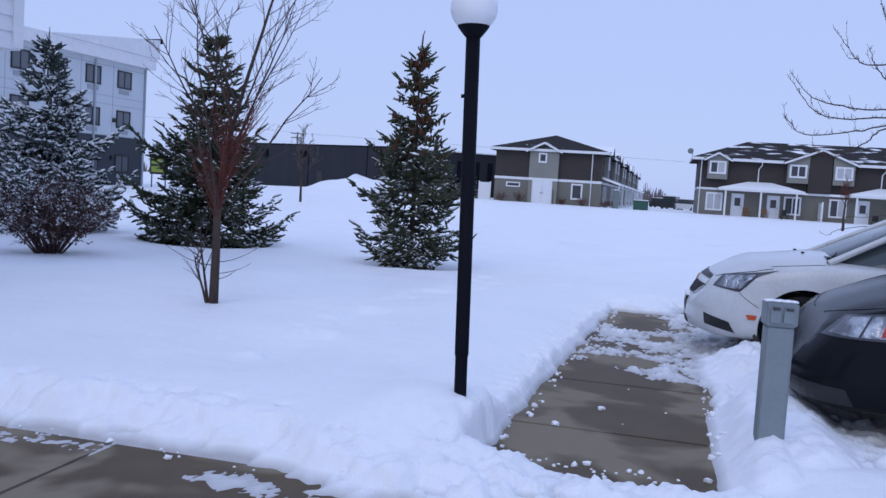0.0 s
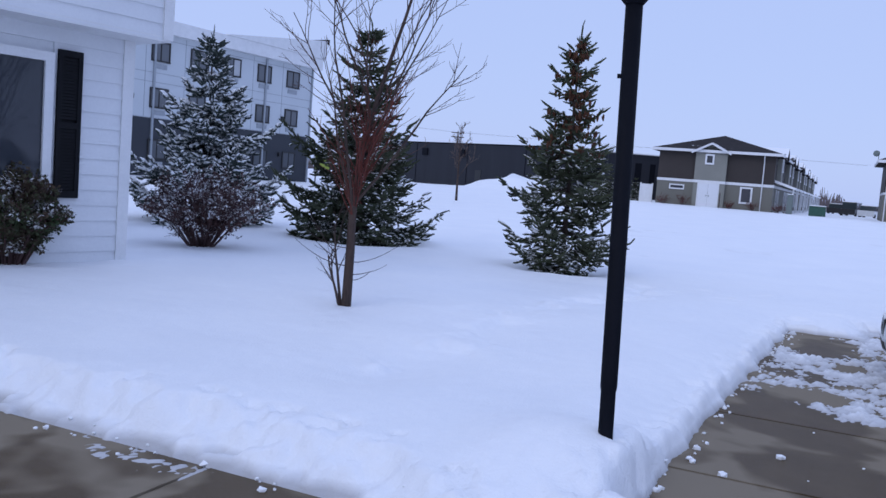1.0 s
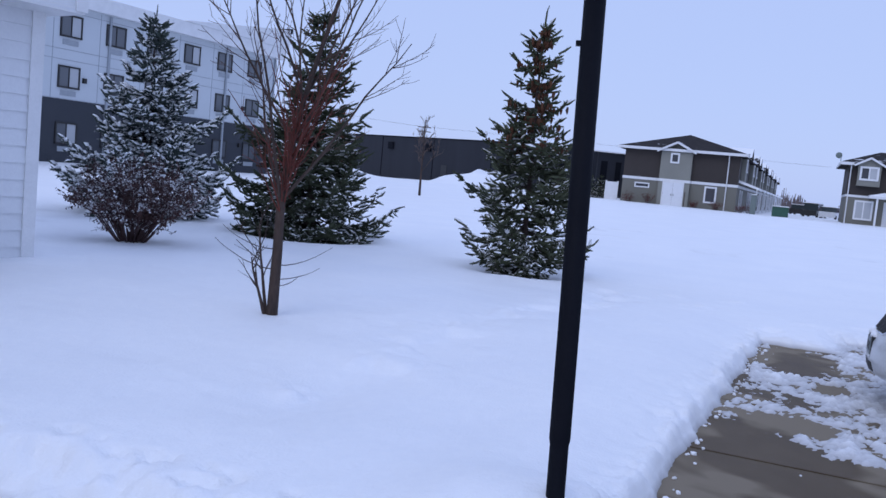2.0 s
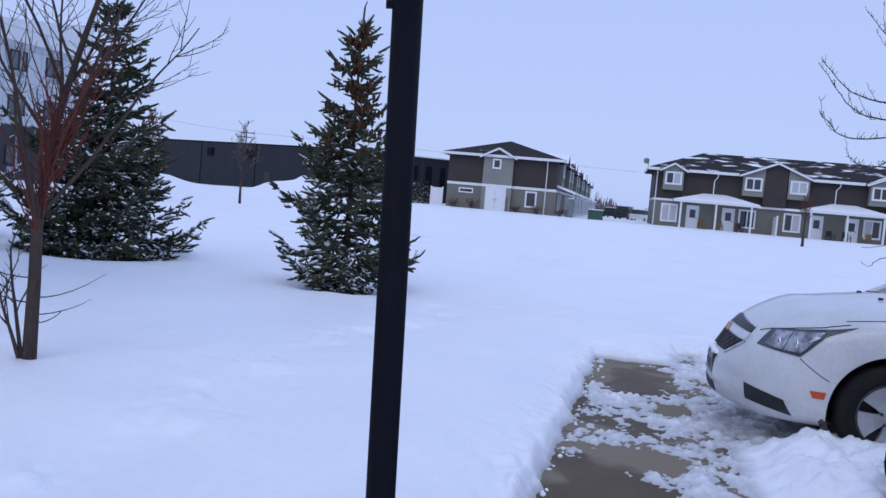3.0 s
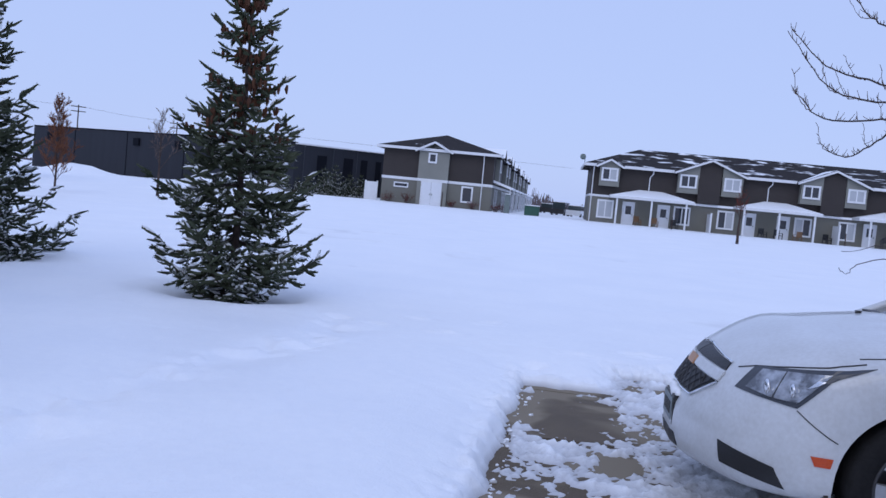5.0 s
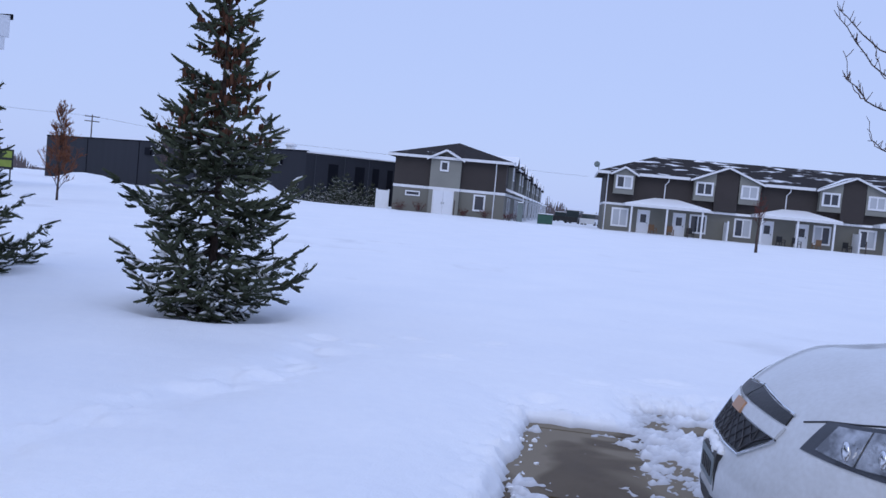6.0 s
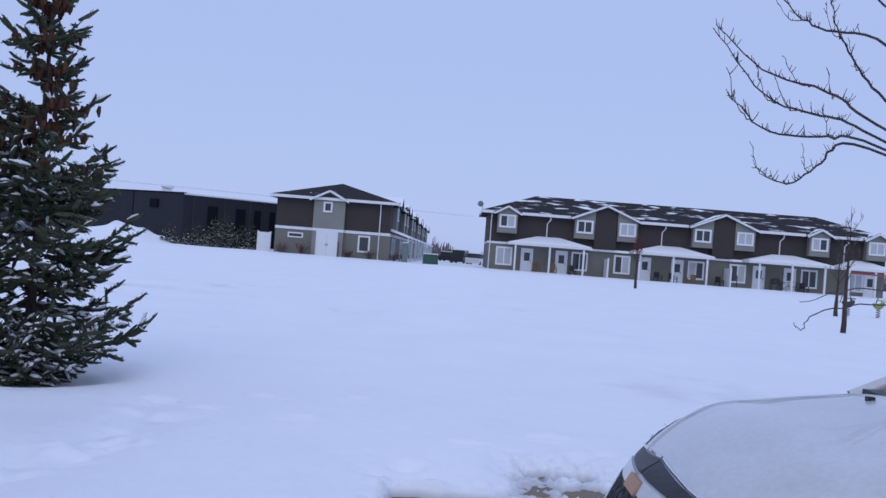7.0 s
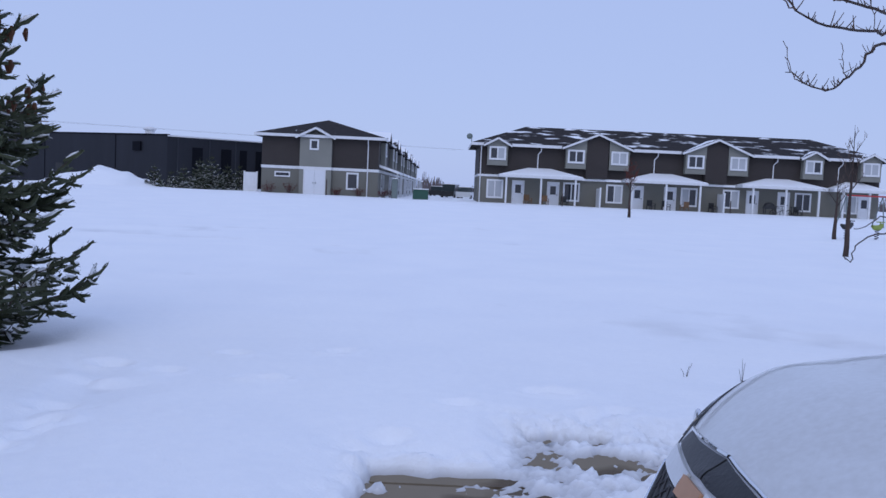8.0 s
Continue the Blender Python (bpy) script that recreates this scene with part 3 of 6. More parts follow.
def long_townhouse():
    """The two-storey row that shows its long garden side."""
    h = empty("townhouse_row", block_pose(0, 80), "two-storey brown and grey townhouse row with snowy porch roofs", "house")
    x0, x1, dep = 3.05, 40.3, 10.2
    part("lower_wall", boxes((x0, x1, 0, dep, -0.2, 2.9)), TAN, h, "grey-green lap siding")
    part("upper_wall", boxes((x0, x1, 0, dep, 3.1, 5.85)), BROWN, h, "dark brown lap siding")
    part("trim_band", boxes((x0 - 0.03, x1 + 0.03, -0.05, dep + 0.03, 2.9, 3.1)), TRIM, h)
    bm = bmesh.new()
    hip_roof(bm, x0 - 0.75, x1 + 0.75, -0.6, dep + 0.6, 5.75, 2.25, 5.4)
    part("roof", bm, SHINGLE, h, "dark shingle roof with windblown snow")
    gables = (((3.71, 5.71), 0.55), ((10.9, 16.9), 1.25), ((21.9, 27.9), 1.25), ((32.8, 34.85), 0.55), ((38.1, 40.15), 0.55))
    edges = [x0 - 0.75] + [v for (a, b), _ in gables for v in (a - 0.3, b + 0.3)] + [x1 + 0.75]
    for a, b in zip(edges[::2], edges[1::2]):
        part("fascia", boxes((a, b, -0.65, -0.603, 5.71, 5.97)), TRIM, h)
    part("fascia", boxes((x0 - 0.8, x0 - 0.753, -0.6, dep + 0.6, 5.71, 5.97)), TRIM, h)
    part("fascia", boxes((x1 + 0.753, x1 + 0.8, -0.6, dep + 0.6, 5.71, 5.97)), TRIM, h)
    bays = {4.71: (1,), 11.94: (), 15.93: (0, 1), 22.96: (), 26.89: (0, 1), 33.82: (0,), 39.12: (0, 1)}
    for (a, b), rise in gables:
        m, k = (a + b) / 2, rise / ((b - a) / 2)

        def upright(name, p, q, y, z0, mat):
            """A slab of wall from p to q whose top follows the gable's slope."""
            xs = sorted({p, q} | ({m} if p < m < q else set()))
            bm = bmesh.new()
            rim = [(p, z0), (q, z0)] + [(v, 5.82 + rise - k * abs(v - m)) for v in xs[::-1]]
            front = [bm.verts.new((a0, y, b0)) for a0, b0 in rim]
            back = [bm.verts.new((a0, y + 0.64, b0)) for a0, b0 in rim]
            bm.faces.new(front), bm.faces.new(back[::-1])
            for i in range(len(rim)):
                bm.faces.new((front[i], back[i], back[(i + 1) % len(rim)], front[(i + 1) % len(rim)]))
            bmesh.ops.recalc_face_normals(bm, faces=bm.faces)
            return part(name, bm, mat, h)
        bm = bmesh.new()
        gable_roof(bm, a, b, -0.74, 0.7 + (rise - 0.55) * 2.85, 5.83, rise, 0.3)
        g = part("gable_roof", bm, SHINGLE_SNOW, h, "snow-rimmed gable roof")
        vs, fs = [], []
        for sx in (-1, 1):
            tube(vs, fs, [(m + sx * ((b - a) / 2 + 0.3), -1.06, 5.83 - k * 0.3 + 0.03), (m, -1.06, 5.83 + rise + 0.03)], [0.12, 0.12], 4)
        from_lists("barge_board", vs, fs, TRIM, g)
        if rise > 1:
            upright("gable_wall", a + 2.0, b - 2.0, -0.66, 3.12, BROWN)
        for x, blind in bays.items():
            if a < x < b:
                w2 = 0.95
                upright("bay_head", max(a, x - w2), min(b, x + w2), -0.68, 5.4, BUMP)
                bay(h, x, 5.05, y=-0.66, z1=5.5, blind=blind)
    for p, posts in (((4.9, 12.5), (5.55, 8.72, 11.85)), ((16.4, 23.8), (17.0, 20.1, 23.2)), ((26.95, 34.7), (28.0, 31.0, 34.0)), ((35.3, 40.4), (36.2, 38.6))):
        porch(h, p[0], p[1], posts)
    for i, x in enumerate((4.63, 11.75, 15.75, 22.7, 26.6, 33.3, 37.6)):
        window(h, x, 0, 1.78, 1.55, 1.75, pane_mat=[(PANE, BLIND)[(i * 2) % 3 == 0], (BLIND, PANE)[i % 2]], f=0.16)
    for x in (6.8, 10.05, 17.9, 20.95, 28.6, 31.5, 39.0):
        door(h, x, 0, 0.4, 0.95, 2.15)
    for x in (3.22, 8.5, 19.3, 30.35, 36.4):
        downpipe(h, x, 0, 0.5 if x < 4 else 3.6, 5.7, 0.25 if x > 4 else 0)
    # low strip of roof between the porches
    for a, b in ((12.6, 16.3), (23.9, 26.85)):
        part("ledge", boxes((a, b, -0.35, -0.004, 2.88, 3.06)), SNOW_PLAIN, h)
    for x in (14.1, 25.35):
        s = empty("privacy_screen", block_pose(x, 78.9, 0.3), "white garden privacy screen beside a porch", "screen", "privacy screens")
        part("panel", boxes((-0.04, 0.04, -0.85, 1.0, 0.0, 1.9)), TRIM, s)
        part("screen_post", boxes((-0.07, 0.07, -1.0, -0.86, 0, 2.0)), TRIM, s)
    for x, y, t, m, lab in ((7.6, 78.6, 20, WOOD, "wooden patio chair on a porch"), (9.2, 78.7, 160, WOOD, "wooden patio chair on a porch"), (11.0, 78.8, 10, BLACK_PLASTIC, "black patio chair on a porch"), (18.9, 78.6, 20, BLACK_PLASTIC, "black patio chair on a porch"), (22.0, 78.7, 200, WOOD, "wooden patio chair on a porch"), (20.3, 78.7, 20, BLACK_PLASTIC, "black patio chair on a porch"), (24.6, 78.7, 20, BLACK_PLASTIC, "black patio chair beside a screen"), (32.4, 78.7, 20, BLACK_PLASTIC, "black patio chair on a porch")):
        chair_of(x, y, t, m, lab)
    bbq = empty("barbecue", block_pose(29.7, 78.6, 0.4), "black covered barbecue grill on a porch", "grill")
    bm = bmesh.new()
    bmesh.ops.create_uvsphere(bm, u_segments=14, v_segments=8, radius=0.42, matrix=Matrix.Translation((0, 0, 0.95)) @ Matrix.Diagonal((1.2, 0.8, 0.75, 1)))
    part("lid", bm, BLACK_PLASTIC, bbq, "", True)
    part("firebox", boxes((-0.48, 0.48, -0.3, 0.3, 0.65, 0.93)), BLACK_PLASTIC, bbq)
    part("side_shelf", boxes((0.5, 0.85, -0.25, 0.25, 0.86, 0.9)), BLACK_PLASTIC, bbq)
    for sx in (-0.4, 0.4):
        for sy in (-0.22, 0.22):
            part("leg", boxes((sx - 0.03, sx + 0.03, sy - 0.03, sy + 0.03, -0.1, 0.65)), BLACK_PLASTIC, bbq)
    for bx in (30.5, 31.9):
        bike = empty("bicycle", block_pose(bx, 78.5, 0.36, 12), "dark bicycle leaning on a porch", "bicycle", "bicycles on the porch")
        for wx in (-0.5, 0.5):
            v, f = [], []
            tube(v, f, [(wx + 0.31 * math.cos(k * math.pi / 9), 0, 0.33 + 0.31 * math.sin(k * math.pi / 9)) for k in range(19)], [0.03] * 19, 5)
            from_lists("tyre", v, f, TYRE_FAR, bike)
        v, f = [], []
        for q in (((-0.5, 0, 0.33), (-0.12, 0, 0.3), (0.38, 0, 0.78), (-0.2, 0, 0.8), (-0.5, 0, 0.33)), ((-0.12, 0, 0.3), (-0.24, 0, 0.92)), ((0.5, 0, 0.33), (0.36, 0, 0.98))):
            tube(v, f, q, [0.025] * len(q), 5)
        from_lists("frame", v, f, BLACK_PLASTIC, bike)
        part("saddle", boxes((-0.36, -0.12, -0.07, 0.07, 0.92, 0.98)), BLACK_PLASTIC, bike)
        part("handlebar", boxes((0.33, 0.38, -0.26, 0.26, 0.96, 1.0)), BLACK_PLASTIC, bike)
    dish = empty("satellite_dish", block_pose(2.3, 80.5, 5.95), "small grey satellite dish on the eave", "dish")
    bm = bmesh.new()
    bmesh.ops.create_uvsphere(bm, u_segments=12, v_segments=8, radius=0.28, matrix=Matrix.Translation((-0.2, 0, 0.6)) @ Matrix.Diagonal((1, 0.3, 1, 1)))
    part("reflector", bm, GREY_BOX, dish)
    part("mast", boxes((-0.03, 0.03, 0.05, 0.11, -0.1, 0.8)), GREY_BOX, dish)
    return h


def end_townhouse():
    """The row that shows its gable end, and runs away from the lawn."""
    h = empty("townhouse_row", block_pose(0, 80), "two-storey brown and grey townhouse row seen at its gable end", "house")
    x0, x1, dep = -17.1, -6.25, 104.0
    part("lower_wall", boxes((x0, x1, 0, dep, -0.2, 2.78)), TAN, h, "grey-green lap siding")
    part("upper_wall", boxes((x0, x1, 0, dep, 3.04, 5.85)), BROWN, h, "dark brown lap siding")
    part("trim_band", boxes((x0 - 0.03, x1 + 0.03, -0.05, dep + 0.03, 2.78, 3.04)), TRIM, h)
    bm = bmesh.new()
    hip_roof(bm, x0 - 0.6, x1 + 0.6, -0.6, dep + 0.6, 5.75, 2.0, 5.4)
    part("roof", bm, SHINGLE_BARE, h, "dark hipped shingle roof with snow at the eaves")
    part("fascia", fascia(x0 - 0.6, x1 + 0.6, -0.6, dep + 0.6, 5.73), TRIM, h)
    # the stair bay in the middle of the end
    a, b = -13.53, -10.58
    m = (a + b) / 2
    part("stair_bay", boxes((a, b, -0.4, -0.002, -0.2, 2.78), (a, b, -0.4, -0.002, 3.04, 5.85)), BUMP, h, "sage-grey siding")
    part("bay_band", boxes((a - 0.02, b + 0.02, -0.45, -0.052, 2.78, 3.04)), TRIM, h)
    bm = bmesh.new()
    f1 = poly(bm, [(a, -0.39, 5.8), (b, -0.39, 5.8), (m, -0.39, 6.55)])
    bmesh.ops.solidify(bm, geom=[f1], thickness=0.2)
    part("gable_wall", bm, BUMP, h)
    bm = bmesh.new()
    gable_roof(bm, a, b, -0.45, 1.5, 5.8, 0.75, 0.35)
    part("gable_roof", bm, SHINGLE_SNOW, h, "snow-rimmed gable roof")
    vs, fs = [], []
    for sx in (-1, 1):
        tube(vs, fs, [(m + sx * 1.85, -0.84, 5.65), (m, -0.84, 6.58)], [0.13, 0.13], 4)
    from_lists("barge_board", vs, fs, TRIM, h)
    window(h, -12.2, -0.4, 5.08, 0.85, 1.0, mullions=0, f=0.16)
    door(h, -12.1, -0.4, 0.45, 1.85, 2.25, glazed=False, leaves=2)
    window(h, -15.15, 0, 2.25, 1.45, 0.5, mullions=0, f=0.12)
    window(h, -8.63, 0, 1.86, 1.15, 1.6, mullions=0, f=0.16)
    downpipe(h, -7.25, 0, 0.4, 5.7)
    # the long side: paired bays, porches and windows
    for i, y in enumerate((2.5, 14.5, 20, 32, 38, 50, 56, 68, 74, 86, 92)):
        part("side_bay", boxes((x1, x1 + 0.4, y, y + 2.4, 3.1, 6.1)), BUMP, h)
        bm = bmesh.new()
        gable_roof(bm, -1.2, 1.2, 0, 2.6, 0, 0.75, 0.35)
        bmesh.ops.transform(bm, matrix=pose(x1 + 0.5, y + 1.2, 5.85, 0, 0, 90), verts=bm.verts)
        part("side_gable", bm, SHINGLE_SNOW, h)
        window(h, x1 + 0.4, y + 1.2, 5.0, 1.4, 1.3, turn="x", f=0.16)
        window(h, x1, y + 4.2, 5.0, 1.2, 1.3, turn="x", f=0.16)
        window(h, x1, y + 4.2, 1.8, 1.4, 1.6, turn="x", f=0.16)
        door(h, x1, y + 1.6, 0.4, 0.95, 2.15, turn="x")
    for y in (1.2, 10, 19, 28, 37, 46, 55, 64, 73, 82):
        bm = bmesh.new()
        vs8 = [bm.verts.new(p) for p in ((x1, y, 3.55), (x1, y + 6.5, 3.55), (x1 + 1.9, y + 6.5, 2.95), (x1 + 1.9, y, 2.95), (x1, y, 3.3), (x1, y + 6.5, 3.3), (x1 + 1.9, y + 6.5, 2.72), (x1 + 1.9, y, 2.72))]
        for fc in ((0, 3, 2, 1), (4, 5, 6, 7), (0, 4, 7, 3), (3, 7, 6, 2), (2, 6, 5, 1), (1, 5, 4, 0)):
            bm.faces.new([vs8[i] for i in fc])
        part("porch_roof", bm, SNOW_PLAIN, h)
        for py in (y + 0.2, y + 6.2):
            part("porch_post", boxes((x1 + 1.65, x1 + 1.76, py, py + 0.11, 0, 2.8)), TRIM, h)
    return h


def workshop():
    """The long dark metal hall behind."""
    h = empty("workshop_hall", pose(0, 0, 0), "long low charcoal metal workshop hall with a flat roof", "building")
    A, B, C = Vector((-43.4, 138.2)), Vector((-4.1, 107.1)), Vector((9.0, 112.0))
    top, low = 6.05, -0.3

    def wall(name, p, q, z0, z1, mat, off=0.0, thick=0.5, t0=0.0, t1=1.0):
        u = (q - p)
        nrm = Vector((u.y, -u.x)).normalized()
        a, b = p + u * t0 + nrm * off, p + u * t1 + nrm * off
        bm = bmesh.new()
        bm2 = [(a, z0), (b, z0), (b, z1), (a, z1)]
        front = [bm.verts.new((v.x, v.y, z)) for v, z in bm2]
        back = [bm.verts.new((v.x - nrm.x * thick, v.y - nrm.y * thick, z)) for v, z in bm2]
        bm.faces.new(front), bm.faces.new(back[::-1])
        for i in range(4):
            bm.faces.new((front[i], back[i], back[(i + 1) % 4], front[(i + 1) % 4]))
        return part(name, bm, mat, h)
    wall("long_wall", A, B, low, top, SHOP)
    wall("end_wall", B, C, low, top - 0.1, SHOP)
    wall("cornice", A, B, top, top + 0.16, BLACK_PAINT, 0.08)
    wall("cornice", B, C, top - 0.1, top + 0.06, TRIM, 0.08)
    bm = bmesh.new()
    D = A + Vector((30, 40))
    poly(bm, [(A.x, A.y, top - 0.05), (B.x, B.y, top - 0.05), (C.x + 10, C.y + 3, top - 0.05), (C.x + 18, C.y + 50, top - 0.05), (D.x, D.y, top - 0.05)])
    part("roof", bm, SNOW_PLAIN, h)
    for t in (0.19, 0.41, 0.63, 0.85):
        wall("seam", A, B, low, top, BLACK_PAINT, 0.05, 0.06, t, t + 0.002)
    for t in (0.07, 0.44, 0.6, 0.905):
        wall("wall_fan", A, B, 4.3, 5.3, BLACK_PAINT, 0.25, 0.3, t, t + 0.022)
    wall("door", A, B, 0.2, 2.6, BLACK_PLASTIC, 0.05, 0.06, 0.667, 0.69)
    for t, w in ((0.2, 0.085), (0.44, 0.085), (0.6, 0.06), (0.74, 0.05)):
        wall("loading_door", B, C, 0.2, 4.9, BLACK_PAINT, 0.06, 0.1, t, t + w)
    for t in (0.08, 0.34, 0.56):
        wall("downpipe", B, C, 0.2, top - 0.2, GREY_DARK, 0.09, 0.08, t, t + 0.006)
    vent = empty("roof_vent", pose(-6.2, 110.5, top), "white roof vent cap", "vent")
    bm = bmesh.new()
    bmesh.ops.create_cone(bm, segments=12, radius1=0.6, radius2=0.5, depth=0.7, cap_ends=True, matrix=Matrix.Translation((0, 0, 0.35)))
    bmesh.ops.create_uvsphere(bm, u_segments=12, v_segments=6, radius=0.75, matrix=Matrix.Translation((0, 0, 0.75)) @ Matrix.Diagonal((1, 1, 0.4, 1)))
    part("cap", bm, TRIM, vent)


def grey_block():
    """The three-storey flats with a charcoal base."""
    P, Q = Vector((-21.68, 62.36)), Vector((-25.68, 50.46))
    u = (Q - P).normalized()
    ang = math.degrees(math.atan2(u.y, u.x))
    length = 46.0
    # local x runs along the facade from its far corner, local y into the block
    h = empty("apartment_block", pose(P.x, P.y, 0, 0, 0, ang), "three-storey pale grey apartment block on a charcoal base", "house")
    s = -1.0   # the block lies on the side away from the lawn
    part("base_wall", boxes((0, length, s * 14, 0, -0.3, 3.55)), GREY_DARK, h, "charcoal panels")
    part("upper_wall", boxes((0, length, s * 14, 0.0, 3.55, 8.9)), GREY_LIGHT, h, "pale grey panels")
    part("parapet", boxes((-0.5, length + 0.3, s * 14.5, 0.45, 8.55, 9.35)), TRIM, h)
    bm = bmesh.new()
    v = [bm.verts.new(p) for p in ((-0.8, 0.5, 9.36), (9.5, 0.5, 9.36), (9.5, 0.5, 9.42), (-0.8, 0.5, 10.75), (-0.8, -9, 9.36), (9.5, -9, 9.36), (9.5, -9, 9.42), (-0.8, -9, 10.75))]
    for fc in ((0, 1, 2, 3), (4, 7, 6, 5), (3, 2, 6, 7), (0, 3, 7, 4), (1, 5, 6, 2), (0, 4, 5, 1)):
        bm.faces.new([v[k] for k in fc])
    bmesh.ops.recalc_face_normals(bm, faces=bm.faces)
    part("raised_parapet", bm, TRIM, h, "white parapet that rises to the corner")
    part("parapet_cap", boxes((-0.95, -0.82, -9, 0.6, 10.5, 10.85)), BLACK_PAINT, h)
    for i in range(14):
        x = 2.3 + i * 3.06
        for z in (1.72, 4.75, 7.47):
            w = window(h, x, 0, z, 1.42, 1.2, f=0.09, frame_mat=BLACK_PLASTIC, pane_mat=[GREY_PANE, BLIND if (i + int(z)) % 3 == 0 else GREY_PANE])
            w.matrix_local = pose(x, 0.003, z, 0, 0, 180)
            part("heat_grille", boxes((x - 0.5, x + 0.5, 0.003, 0.04, z - 1.0, z - 0.72)), GREY_GRILLE, h)
    for x in (0.12, 5.2, 15.0, 27.0):
        part("drain_pipe", boxes((x - 0.07, x + 0.07, 0.003, 0.1, 0.3, 8.5)), GREY_GRILLE, h)
    for k in range(14):
        x = 3.4 + k * 3.06
        part("panel_joint", boxes((x - 0.015, x + 0.015, 0.002, 0.012, 3.6, 8.5)), GREY_GRILLE, h)
    for z in (6.2, 3.56, 5.65, 8.2):
        part("panel_joint", boxes((0, length, 0.002, 0.014, z, z + 0.03)), GREY_GRILLE, h)
    for x, z in ((3.3, 4.5), (16.6, 4.55), (3.4, 1.95)):
        part("wall_lamp", boxes((x - 0.1, x + 0.1, 0.003, 0.16, z, z + 0.28)), BLACK_PLASTIC, h)


def white_house():
    """The corner of the near building, in wide white lap siding."""
    h = empty("white_house", pose(-5.5, 10.3, 0, 0, 0, math.degrees(math.atan2(-1.34, -0.65))), "white lap-sided house corner with an overhanging upper floor", "house")
    # local x: along the wall from the corner; local +y: into the lawn
    L = 14.0
    top = 2.78
    wx0, wx1, wz0, wz1 = 0.95, 2.9, 0.95, 2.5
    part("wall_core", boxes((0.0, wx0, -0.3, -0.02, -0.1, top), (wx1, L, -0.3, -0.02, -0.1, top), (wx0, wx1, -0.3, -0.02, -0.1, wz0), (wx0, wx1, -0.3, -0.02, wz1, top)), WHITE_SIDING, h)
    pitch = 0.176
    n = int(top / pitch)
    for i in range(n + 1):
        z0 = -0.02 + i * pitch
        z1 = min(z0 + pitch + 0.01, top)
        spans = [(0.1, L)]
        if z1 > wz0 and z0 < wz1:
            spans = [(0.1, wx0 - 0.02), (wx1 + 0.02, L)]
        for a, b in spans:
            bm = bmesh.new()
            v = [bm.verts.new(p) for p in ((a, -0.02, z0), (b, -0.02, z0), (b, 0.022, z0), (a, 0.022, z0), (a, -0.02, z1), (b, -0.02, z1), (b, 0.004, z1), (a, 0.004, z1))]
            for fc in ((0, 1, 2, 3), (4, 7, 6, 5), (3, 2, 6, 7), (0, 3, 7, 4), (1, 5, 6, 2)):
                bm.faces.new([v[k] for k in fc])
            bmesh.ops.recalc_face_normals(bm, faces=bm.faces)
            part("siding_board", bm, WHITE_SIDING, h)
    part("corner_board", boxes((-0.04, 0.1, -0.32, 0.035, -0.1, top)), TRIM, h)
    # upper floor stands out over the wall
    part("soffit", boxes((-0.18, L, -0.3, 0.5, top, top + 0.06)), TRIM, h)
    part("upper_core", boxes((-0.15, L, -0.6, 0.46, top + 0.06, 6.4)), WHITE_SIDING, h)
    for i in range(18):
        z0 = top + 0.02 + i * pitch
        bm = bmesh.new()
        a, b, z1 = -0.07, L, z0 + pitch + 0.01
        v = [bm.verts.new(p) for p in ((a, 0.46, z0), (b, 0.46, z0), (b, 0.502, z0), (a, 0.502, z0), (a, 0.46, z1), (b, 0.46, z1), (b, 0.484, z1), (a, 0.484, z1))]
        for fc in ((0, 1, 2, 3), (4, 7, 6, 5), (3, 2, 6, 7), (0, 3, 7, 4), (1, 5, 6, 2)):
            bm.faces.new([v[k] for k in fc])
        bmesh.ops.recalc_face_normals(bm, faces=bm.faces)
        part("siding_board", bm, WHITE_SIDING, h)
    part("corner_board", boxes((-0.20, -0.07, -0.6, 0.52, top + 0.02, 6.4)), TRIM, h)
    bm = bmesh.new()
    hip_roof(bm, -1.0, L + 0.5, -9.0, 1.1, 6.4, 2.5, 5.0)
    part("roof", bm, SNOW_PLAIN, h)
    part("back_wall", boxes((0.0, 0.25, -8.0, -0.33, -0.1, 6.4)), WHITE_SIDING, h)
    w = window(h, (wx0 + wx1) / 2, -0.02, (wz0 + wz1) / 2, wx1 - wx0, wz1 - wz0, mullions=0, f=0.1)
    w.matrix_local = pose((wx0 + wx1) / 2, 0.0, (wz0 + wz1) / 2, 0, 0, 180)
    sh = new("shutter")
    sh.parent = h
    part("stile", boxes((0.62, 0.67, 0.024, 0.065, 0.94, 2.55), (0.85, 0.9, 0.024, 0.065, 0.94, 2.55), (0.67, 0.85, 0.024, 0.065, 2.48, 2.55), (0.67, 0.85, 0.024, 0.065, 0.94, 1.02), (0.67, 0.85, 0.024, 0.065, 1.7, 1.77)), SHUTTER, sh)
    part("backing", boxes((0.66, 0.86, 0.02, 0.03, 0.95, 2.54)), SHUTTER, sh)
    for i in range(41):
        z = 1.03 + i * 0.0352
        if not 1.67 < z < 1.77:
            part("slat", boxes((0.67, 0.85, 0.031, 0.055, z, z + 0.028)), SHUTTER, sh)
    return h


long_townhouse()
end_townhouse()
workshop()
grey_block()
white_house()


